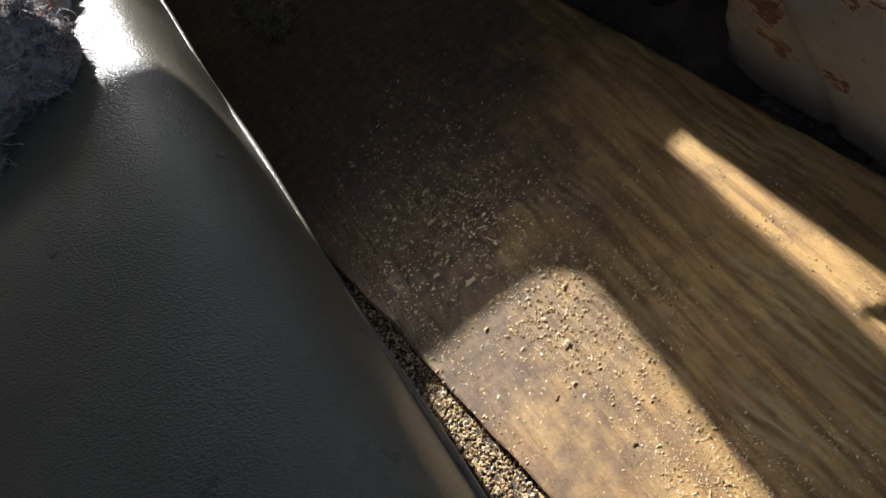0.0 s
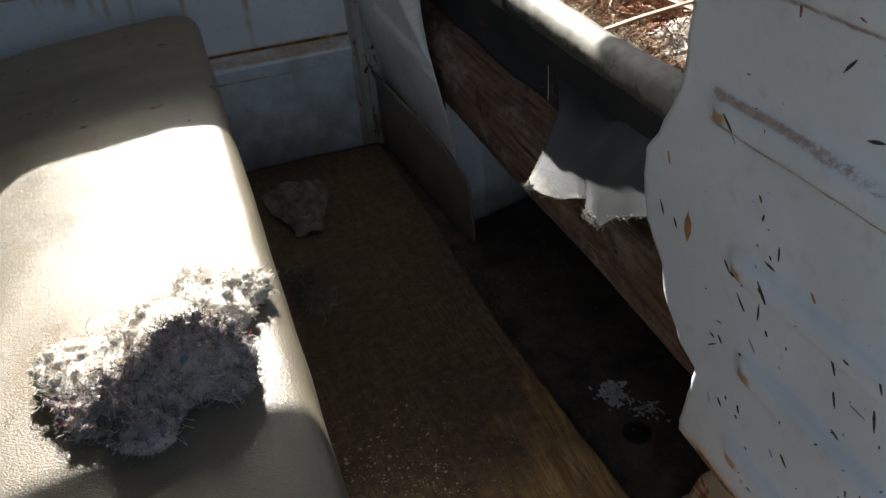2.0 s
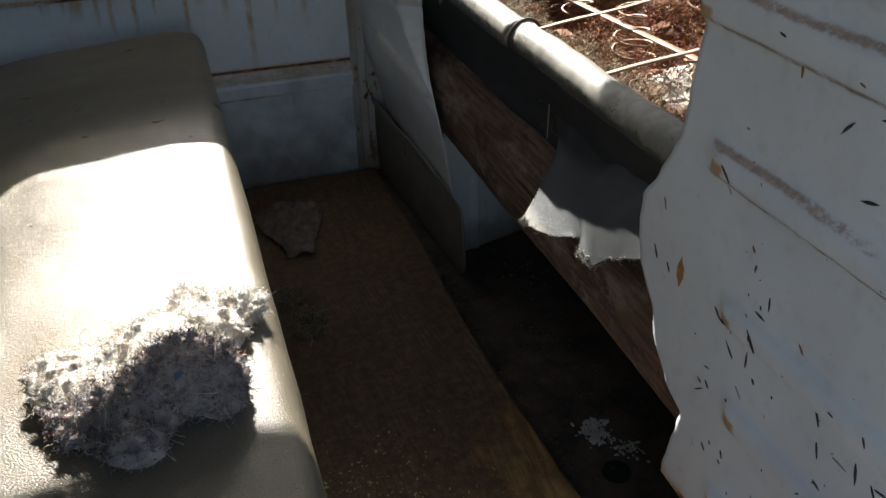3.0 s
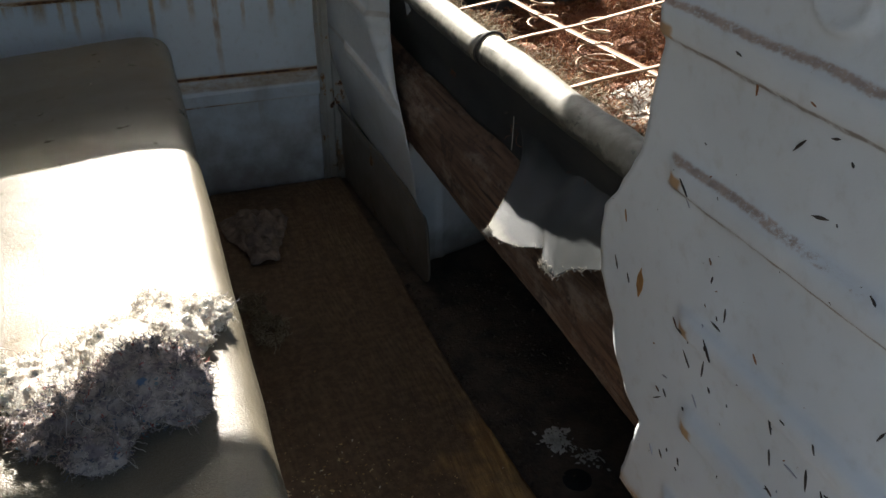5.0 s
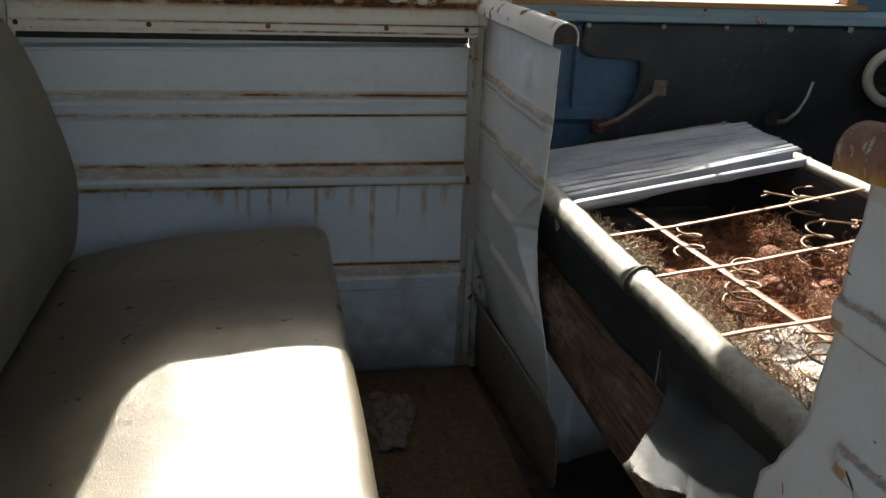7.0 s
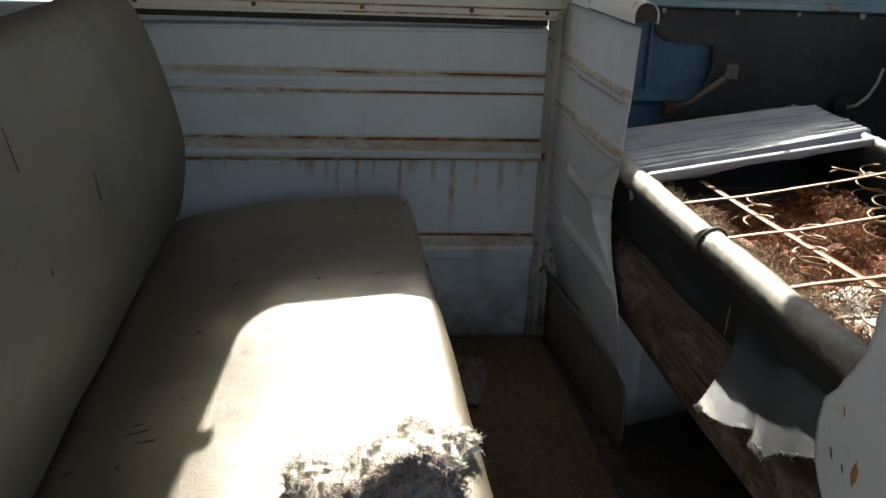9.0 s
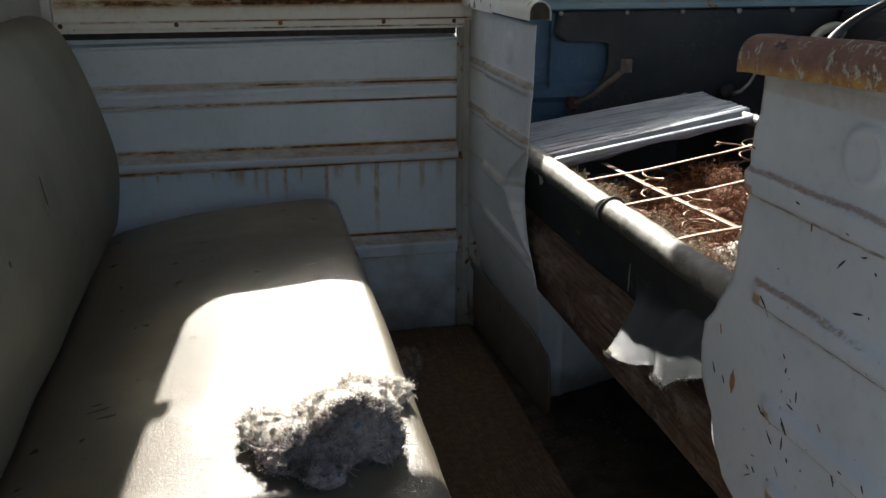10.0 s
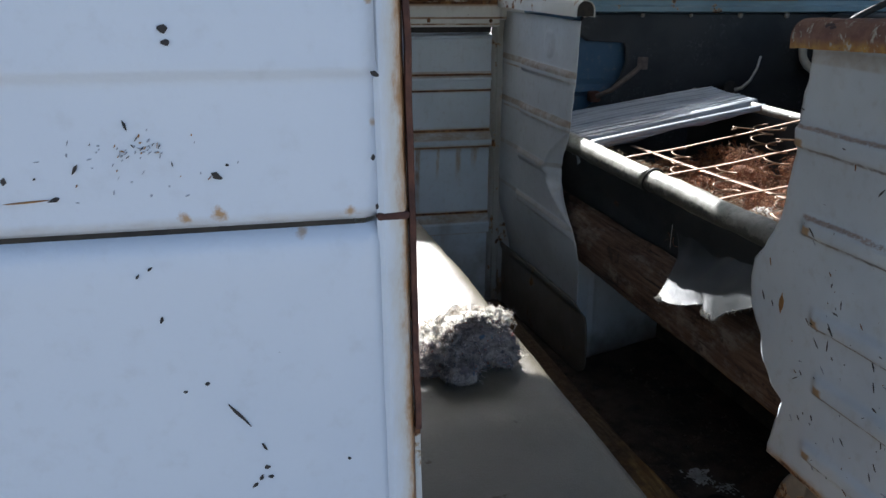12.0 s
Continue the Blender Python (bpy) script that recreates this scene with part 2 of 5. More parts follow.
def edge_paint():
    """White door edge, rust creeping in from the seal channel."""
    m = paint("edge_paint", (0.71, 0.74, 0.79), (0.67, 0.70, 0.76), chips=0.8, scratch=0.4, rough=0.3, dust=0.1)
    nt = m.node_tree
    bsdf = nt.nodes["Principled BSDF"]
    c = bsdf.inputs["Base Color"].links[0].from_socket
    reach = op(nt, "ADD", axis(nt, "X"), op(nt, "MULTIPLY", op(nt, "SUBTRACT", axis(nt, "Z"), 0.70), 0.03))
    reach = op(nt, "ADD", reach, op(nt, "MULTIPLY", op(nt, "SUBTRACT", grain(nt, 32, 6, 0.75, (1, 1, 0.3)), 0.5), 0.026))
    c = mix_rgb(nt, op(nt, "MULTIPLY", ramp(nt, reach, -0.2200, -0.206), 0.55), c, (0.58, 0.47, 0.30))
    c = mix_rgb(nt, ramp(nt, reach, -0.2105, -0.2035), c, (0.44, 0.23, 0.09))
    c = mix_rgb(nt, ramp(nt, reach, -0.2060, -0.2015), c, rust_colour(nt))
    put(nt, bsdf.inputs["Base Color"], c)
    return m


def cap_paint():
    m, nt, bsdf = material("rusted_cap_paint", (0.3, 0.16, 0.07), 0.62)
    z, y = axis(nt, "Z"), axis(nt, "Y")
    c = mix_rgb(nt, ramp(nt, grain(nt, 30, 6, 0.7), 0.35, 0.65), (0.29, 0.148, 0.108), (0.18, 0.080, 0.062))
    rise = op(nt, "SUBTRACT", z, op(nt, "MULTIPLY", op(nt, "SUBTRACT", 0.69, y), 0.046))
    low = ramp(nt, op(nt, "ADD", rise, op(nt, "MULTIPLY", grain(nt, 40, 5, 0.7), 0.018)), 0.856, 0.842)
    c = mix_rgb(nt, low, c, mix_rgb(nt, ramp(nt, grain(nt, 55, 5), 0.4, 0.6), (0.52, 0.29, 0.065), (0.38, 0.175, 0.045)))
    near = ramp(nt, y, 0.66, 0.42)
    bare = ramp(nt, op(nt, "ADD", grain(nt, 42, 7, 0.72, (1, 1.4, 1), (20, 0, 0)), op(nt, "MULTIPLY", near, 0.07)), 0.575, 0.63)
    c = mix_rgb(nt, bare, c, mix_rgb(nt, ramp(nt, grain(nt, 80, 4), 0.4, 0.6), (0.60, 0.57, 0.50), (0.46, 0.41, 0.33)))
    dark = ramp(nt, grain(nt, 34, 5, 0.6, (1, 0.55, 1.5)), 0.615, 0.64)
    c = mix_rgb(nt, dark, c, (0.055, 0.028, 0.032))
    put(nt, bsdf.inputs["Base Color"], c)
    relief(nt, bsdf, op(nt, "SUBTRACT", bare, dark), 0.0008, 0.6)
    relief(nt, bsdf, grain(nt, 200, 5), 0.0012, 0.5)
    return m


def rusty(name, amount=1.0, rough=0.85):
    m, nt, bsdf = material(name, RUST, rough)
    put(nt, bsdf.inputs["Base Color"], rust_colour(nt))
    relief(nt, bsdf, grain(nt, 150, 6), 0.002, 0.7)
    return m


def plain(name, a, b, rough=0.6, scale=20.0, bump=0.001, metal=0.0, stretch=(1, 1, 1), fine=200.0):
    m, nt, bsdf = material(name, a, rough, metal)
    c = mix_rgb(nt, ramp(nt, grain(nt, scale, 6, 0.65, stretch), 0.32, 0.68), a, b)
    put(nt, bsdf.inputs["Base Color"], c)
    relief(nt, bsdf, grain(nt, scale, 4, 0.6, stretch), bump * 2, 0.5)
    relief(nt, bsdf, grain(nt, fine, 3, 0.6, stretch), bump, 0.5)
    return m


def fibre(name, colours, rough=0.8, glow=0.0):
    """Loose fibres; each strand takes one of the colours. glow: the share of light that passes through."""
    m, nt, bsdf = material(name, colours[0][1], rough)
    geo = nt.nodes.new("ShaderNodeNewGeometry")
    r = nt.nodes.new("ShaderNodeValToRGB")
    r.color_ramp.interpolation = "CONSTANT"
    for k, (at, col) in enumerate(colours):
        e = r.color_ramp.elements[k] if k < 2 else r.color_ramp.elements.new(at)
        e.position, e.color = at, (*col, 1)
    nt.links.new(geo.outputs["Random Per Island"], r.inputs[0])
    nt.links.new(r.outputs[0], bsdf.inputs["Base Color"])
    if glow:
        thin, both = nt.nodes.new("ShaderNodeBsdfTranslucent"), nt.nodes.new("ShaderNodeMixShader")
        nt.links.new(r.outputs[0], thin.inputs[0])
        both.inputs[0].default_value = glow
        nt.links.new(bsdf.outputs[0], both.inputs[1])
        nt.links.new(thin.outputs[0], both.inputs[2])
        nt.links.new(both.outputs[0], nt.nodes["Material Output"].inputs[0])
    return m


def partition_paint():
    """White enamel; brown grime lies in the upper fold of each pressed bead, a thin dark line in the lower."""
    m = paint("partition_paint", (0.66, 0.70, 0.735), (0.57, 0.605, 0.635), bands=((0.243, 0.015, 0.9),), tans=((0.824, 0.012, 0.55),), scratch=1.0, chips=0.5)
    nt = m.node_tree
    bsdf = nt.nodes["Principled BSDF"]
    c = bsdf.inputs["Base Color"].links[0].from_socket
    z, y = axis(nt, "Z"), axis(nt, "Y")
    wob = op(nt, "MULTIPLY", op(nt, "SUBTRACT", grain(nt, 30, 4), 0.5), 0.006)
    zz = op(nt, "ADD", z, wob)
    for lo, hi, start, wide, fade in ((0.702, 0.731, 0.668, 0.0036, 0.30), (0.588, 0.612, 0.628, 0.0040, 0.12), (0.470, 0.493, 0.584, 0.0, 0.0), (0.378, 0.402, 0.560, 0.0, 0.0), (0.28, 0.302, 0.560, 0.0, 0.0)):
        here = ramp(nt, y, start + 0.004, start - 0.006)
        old = ramp(nt, y, start - fade - 0.12, start - fade * 0.6)
        if wide:
            rough_z = op(nt, "ADD", zz, op(nt, "MULTIPLY", op(nt, "SUBTRACT", grain(nt, 240, 4, 0.7), 0.5), 0.0025))
            up = ramp(nt, op(nt, "ABSOLUTE", op(nt, "SUBTRACT", rough_z, hi)), wide, wide * 0.3)
            speck = ramp(nt, op(nt, "ADD", grain(nt, 150, 6, 0.75, (1, 1, 1.6)), op(nt, "MULTIPLY", old, 0.30)), 0.56, 0.80)
            amount = op(nt, "MULTIPLY", op(nt, "MULTIPLY", up, here), op(nt, "MULTIPLY", speck, 0.75))
            c = mix_rgb(nt, amount, c, mix_rgb(nt, ramp(nt, grain(nt, 80, 5), 0.38, 0.66), (0.35, 0.22, 0.15), (0.22, 0.12, 0.07)))
        down = ramp(nt, op(nt, "ABSOLUTE", op(nt, "SUBTRACT", zz, lo - 0.001)), 0.0032, 0.0012)
        thin = op(nt, "MULTIPLY", op(nt, "MULTIPLY", down, here), ramp(nt, grain(nt, 26, 5, 0.7), 0.36, 0.55))
        c = mix_rgb(nt, op(nt, "MULTIPLY", thin, 0.8), c, (0.16, 0.115, 0.085))
        tip = ramp(nt, op(nt, "ADD", op(nt, "ABSOLUTE", op(nt, "SUBTRACT", y, start - 0.014)), op(nt, "MULTIPLY", grain(nt, 90, 4), 0.016)), 0.022, 0.014)
        mid = ramp(nt, op(nt, "ABSOLUTE", op(nt, "SUBTRACT", zz, lo + 0.006)), 0.008, 0.004)
        c = mix_rgb(nt, op(nt, "MULTIPLY", op(nt, "MULTIPLY", tip, mid), 0.9), c, (0.42, 0.24, 0.09))
    put(nt, bsdf.inputs["Base Color"], c)
    return m


def felt_mat(name, tones):
    """Matted recycled fibre: mottled tones, red and blue specks, tangled relief."""
    m, nt, bsdf = material(name, tones[0], 0.9)
    c = mix_rgb(nt, ramp(nt, grain(nt, 55, 6, 0.7), 0.44, 0.62), tones[0], tones[1])
    c = mix_rgb(nt, ramp(nt, grain(nt, 85, 6, 0.75), 0.56, 0.68), c, tones[2])
    c = mix_rgb(nt, ramp(nt, grain(nt, 48, 4, 0.6, (1, 1, 1), (40, 0, 10)), 0.70, 0.74), c, (0.50, 0.12, 0.09))
    c = mix_rgb(nt, ramp(nt, grain(nt, 44, 4, 0.6, (1, 1, 1), (0, 50, 20)), 0.69, 0.74), c, (0.13, 0.20, 0.30))
    put(nt, bsdf.inputs["Base Color"], c)
    tangle = grain(nt, 230, 5, 0.7, (1, 1, 1), (0, 0, 0), 3.0)
    relief(nt, bsdf, grain(nt, 90, 4, 0.6, (1, 1, 1), (0, 0, 0), 1.5), 0.006, 0.7)
    relief(nt, bsdf, tangle, 0.003, 0.9)
    bsdf.inputs["Subsurface Weight"].default_value = 0.25
    bsdf.inputs["Subsurface Radius"].default_value = (0.004, 0.0035, 0.003)
    bsdf.inputs["Subsurface Scale"].default_value = 1.0
    return m


def beam_wood():
    """Old timber with long checks, pale rubbed patches and dark oil."""
    m, nt, bsdf = material("weathered_beam", (0.15, 0.10, 0.07), 0.8)
    fine = grain(nt, 150, 5, 0.65, (1, 0.06, 1), (0, 0, 0), 0.4)
    c = mix_rgb(nt, ramp(nt, fine, 0.35, 0.65), (0.075, 0.040, 0.024), (0.185, 0.108, 0.064))
    c = mix_rgb(nt, op(nt, "MULTIPLY", ramp(nt, grain(nt, 13, 7, 0.75, (1, 0.45, 1)), 0.50, 0.66), 0.75), c, (0.31, 0.25, 0.20))
    c = mix_rgb(nt, op(nt, "MULTIPLY", ramp(nt, grain(nt, 24, 6, 0.7, (1, 0.4, 1), (0, 0, 30)), 0.54, 0.64), 0.8), c, (0.038, 0.022, 0.015))
    check = ramp(nt, grain(nt, 60, 4, 0.6, (1, 0.03, 1)), 0.36, 0.30)
    c = mix_rgb(nt, op(nt, "MULTIPLY", check, 0.9), c, (0.018, 0.012, 0.009))
    put(nt, bsdf.inputs["Base Color"], c)
    relief(nt, bsdf, op(nt, "SUBTRACT", fine, op(nt, "MULTIPLY", check, 1.5)), 0.004, 0.8)
    relief(nt, bsdf, grain(nt, 120, 5, 0.7), 0.003, 0.7)
    return m


WHITE, WHITE_DULL = (0.66, 0.695, 0.725), (0.57, 0.60, 0.625)
PALE, PALE_DULL = (0.75, 0.785, 0.81), (0.66, 0.69, 0.71)
M = {}
# rust bands at 0.613 and 0.458 also have the shade beneath painted in
M["wall"] = paint("wall_paint", (0.69, 0.77, 0.84), (0.63, 0.70, 0.75), bands=((0.656, 0.009, 0.55), (0.613, 0.010, 0.70), (0.503, 0.014, 0.72), (0.267, 0.012, 0.78), (0.458, 0.015, 0.95), (0.207, 0.008, 0.5)),
                  tans=((0.656, 0.010, 0.8), (0.492, 0.015, 1.0), (0.255, 0.016, 1.05)), drips=((0.460, 0.06, 1.6), (0.209, 0.11, 0.9)), dirt_floor=0.42, heavy=(-0.30, 0.25),
                  streaks=((-0.117, 0.458, 0.06, 0.018, 0.7), (-0.078, 0.458, 0.08, 0.007, 0.8), (-0.052, 0.458, 0.10, 0.008, 0.8), (-0.007, 0.458, 0.12, 0.007, 0.9), (0.032, 0.458, 0.06, 0.005, 0.7),
                           (0.093, 0.458, 0.14, 0.007, 0.8), (0.122, 0.458, 0.05, 0.016, 0.8), (0.171, 0.458, 0.08, 0.010, 0.7), (0.218, 0.458, 0.24, 0.009, 0.75), (0.275, 0.458, 0.10, 0.006, 0.8), (0.335, 0.458, 0.12, 0.011, 0.65), (0.38, 0.458, 0.07, 0.012, 0.7)))
M["panel"] = paint("window_panel_paint", (0.79, 0.78, 0.725), (0.70, 0.69, 0.645), bands=((0.79, 0.006, 0.3), (0.806, 0.006, 0.6), (0.846, 0.028, 0.85)), drips=((0.86, 0.07, 1.0),), scratch=0.8, chips=0.4, heavy=(-0.45, 0.05))
M["partition"] = partition_paint()
M["partition_far"] = paint("far_partition_paint", PALE, PALE_DULL, bands=((0.690, 0.005, 0.5), (0.580, 0.005, 0.5)), tans=((0.708, 0.009, 1.0), (0.597, 0.009, 1.0), (0.480, 0.007, 0.5), (0.365, 0.006, 0.4)), scratch=0.25, dirt_floor=0.12)
M["cap_rust"] = paint("flaking_cap_paint", (0.66, 0.64, 0.58), (0.55, 0.50, 0.42), general=0.78, scratch=0.5)
M["cap"] = cap_paint()
M["cap_white"] = paint("cap_paint", (0.70, 0.69, 0.65), (0.60, 0.58, 0.54), general=0.25)
M["post"] = paint("post_paint", (0.50, 0.50, 0.47), (0.38, 0.36, 0.31), general=0.25, dirt_floor=0.3)
M["outer"] = paint("body_paint", (0.71, 0.745, 0.81), (0.66, 0.70, 0.775), bands=((0.785, 0.006, 0.35),), scratch=0.25, rough=0.28, dust=0.12,
                   spots=((-0.336, 0.789, 0.005, 0.9), (-0.317, 0.790, 0.006, 1.0), (-0.241, 0.788, 0.004, 0.9), (-0.270, 0.776, 0.005, 0.7), (-0.229, 0.91, 0.0035, 0.8), (-0.226, 0.84, 0.0035, 0.7)))
M["edge"] = edge_paint()
M["jamb"] = paint("jamb_paint", (0.70, 0.70, 0.69), (0.62, 0.61, 0.58), general=0.22, chips=0.6)
M["lower"] = paint("dirty_sill_paint", (0.33, 0.305, 0.265), (0.19, 0.155, 0.12), general=0.24, chips=1.2, scratch=0.8, dirt_floor=0.22, dirt=(0.075, 0.055, 0.04), dust=0.8)
M["kick"] = paint("dirty_kick_paint", (0.22, 0.195, 0.16), (0.14, 0.12, 0.095), general=0.1, dirt_floor=0.22, dirt=(0.115, 0.085, 0.06), chips=0.9)
# lit copy of the door blue: daylight on the sill put into its colour
M["sill_blue"] = paint("lit_blue_paint", (0.23, 0.34, 0.40), (0.17, 0.27, 0.33), general=0.12, chips=0.6)
M["blue"] = paint("blue_paint", (0.058, 0.125, 0.205), (0.045, 0.10, 0.17), rough=0.4)
M["seat"] = vinyl("seat_vinyl", (0.134, 0.118, 0.086), (0.170, 0.149, 0.108), rough=0.29, gloss=0.44, relief_by=0.0006)
M["back"] = vinyl("backrest_vinyl", (0.112, 0.107, 0.080), (0.155, 0.146, 0.108), rough=0.46)
M["roll"] = roll_vinyl()
M["flap"] = vinyl("dark_vinyl", (0.026, 0.030, 0.033), (0.045, 0.049, 0.050), rough=0.55, gloss=0.3)
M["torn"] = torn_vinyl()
M["pleat"] = plain("pleated_vinyl", (0.37, 0.40, 0.44), (0.26, 0.285, 0.32), 0.36, 14, 0.0008)
M["rust"] = rusty("rust")
M["rust_dark"] = plain("dark_rust", (0.055, 0.022, 0.016), (0.135, 0.052, 0.030), 0.8, 45, 0.002)
M["wire"] = plain("rusty_wire", (0.20, 0.12, 0.07), (0.40, 0.28, 0.18), 0.55, 60, 0.0005, 0.5)
M["strap"] = plain("rusty_strap", (0.21, 0.11, 0.058), (0.31, 0.19, 0.11), 0.6, 40, 0.0006, 0.2)
M["lever"] = plain("dull_brown_steel", (0.11, 0.08, 0.066), (0.18, 0.14, 0.115), 0.6, 50, 0.0005, 0.1)
M["black"] = black_card()
M["rubber"] = plain("old_rubber", (0.025, 0.023, 0.022), (0.05, 0.045, 0.04), 0.7, 40)
M["gap"] = plain("dark_steel", (0.02, 0.018, 0.016), (0.05, 0.04, 0.03), 0.8, 30)
M["chrome"] = plain("dull_chrome", (0.55, 0.55, 0.53), (0.42, 0.41, 0.38), 0.28, 50, 0.0003, 0.9)
M["screw"] = plain("screw_steel", (0.42, 0.40, 0.36), (0.25, 0.2, 0.15), 0.45, 90, 0.0004, 0.7)
M["burlap"] = plain("pale_burlap", (0.52, 0.50, 0.45), (0.38, 0.35, 0.30), 0.9, 30, 0.001, 0, (1, 1, 1), 500)
M["beam"] = beam_wood()
M["dirt"] = plain("floor_dirt", (0.042, 0.031, 0.022), (0.105, 0.076, 0.052), 0.95, 18, 0.003)
M["ground"] = plain("dry_ground", (0.34, 0.325, 0.30), (0.27, 0.255, 0.23), 0.95, 2, 0.01)
M["rag"] = plain("dusty_rag", (0.25, 0.19, 0.15), (0.12, 0.092, 0.072), 0.95, 45, 0.002)
M["cream"] = plain("cream_plastic", (0.62, 0.60, 0.53), (0.5, 0.47, 0.4), 0.35, 20, 0.0003)
M["amber"] = plain("aged_wood", (0.36, 0.20, 0.09), (0.25, 0.13, 0.06), 0.6, 14, 0.001, 0, (0.1, 1, 1))
# one clump, two fibre palettes: shade on its front put into the darker one
M["wool_shaded"] = fibre("shaded_felt_fibres", ((0.0, (0.44, 0.385, 0.365)), (0.25, (0.32, 0.275, 0.285)), (0.45, (0.54, 0.475, 0.42)), (0.66, (0.17, 0.155, 0.18)), (0.78, (0.15, 0.165, 0.22)), (0.88, (0.60, 0.54, 0.47)), (0.95, (0.42, 0.11, 0.09)), (0.975, (0.12, 0.25, 0.33))), glow=0.3)
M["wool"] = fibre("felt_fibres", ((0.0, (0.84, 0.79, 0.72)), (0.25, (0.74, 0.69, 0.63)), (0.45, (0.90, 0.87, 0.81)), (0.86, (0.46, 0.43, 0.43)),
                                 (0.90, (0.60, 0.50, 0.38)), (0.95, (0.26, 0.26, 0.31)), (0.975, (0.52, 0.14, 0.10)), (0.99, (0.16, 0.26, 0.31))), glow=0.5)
# lit and shaded copies of the same felt
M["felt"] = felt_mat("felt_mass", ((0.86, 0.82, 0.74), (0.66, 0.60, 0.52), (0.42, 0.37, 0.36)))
M["felt_shaded"] = felt_mat("shaded_felt_mass", ((0.46, 0.395, 0.365), (0.25, 0.215, 0.225), (0.11, 0.115, 0.15)))
M["matting"] = plain("coir_matting", (0.13, 0.052, 0.026), (0.27, 0.115, 0.055), 0.95, 70, 0.004, 0, (1, 1, 1), 400)
M["chip"] = plain("bare_steel_chip", (0.018, 0.015, 0.015), (0.045, 0.034, 0.03), 0.6, 90, 0.0003)
M["grime"] = plain("dark_grime", (0.030, 0.026, 0.021), (0.055, 0.048, 0.038), 0.7, 60, 0.0004)
M["pale_scuff"] = plain("rubbed_vinyl", (0.24, 0.23, 0.20), (0.16, 0.152, 0.13), 0.7, 60, 0.0004)
M["pit"] = plain("drain_black", (0.006, 0.005, 0.005), (0.010, 0.008, 0.007), 0.95, 40)
M["dull"] = plain("rubbed_primer", (0.42, 0.445, 0.51), (0.28, 0.30, 0.35), 0.6, 90, 0.0003)
M["ochre"] = plain("rust_stain", (0.40, 0.21, 0.065), (0.27, 0.12, 0.04), 0.7, 120, 0.0003)
M["rubble"] = fibre("pale_rubble", ((0.0, (0.46, 0.32, 0.15)), (0.3, (0.36, 0.235, 0.10)), (0.5, (0.58, 0.45, 0.26)), (0.8, (0.26, 0.16, 0.07)), (0.94, (0.66, 0.60, 0.50))))
M["coir"] = fibre("coir_fibres", ((0.0, (0.21, 0.078, 0.032)), (0.35, (0.36, 0.145, 0.056)), (0.6, (0.12, 0.044, 0.019)), (0.8, (0.42, 0.24, 0.12))))
M["hair"] = fibre("grey_fibres", ((0.0, (0.30, 0.24, 0.15)), (0.4, (0.44, 0.37, 0.26)), (0.7, (0.18, 0.13, 0.075))))
M["grit"] = fibre("wood_crumbs", ((0.0, (0.50, 0.345, 0.15)), (0.3, (0.38, 0.245, 0.10)), (0.55, (0.58, 0.44, 0.24)), (0.8, (0.24, 0.145, 0.06)), (0.95, (0.66, 0.60, 0.47))))


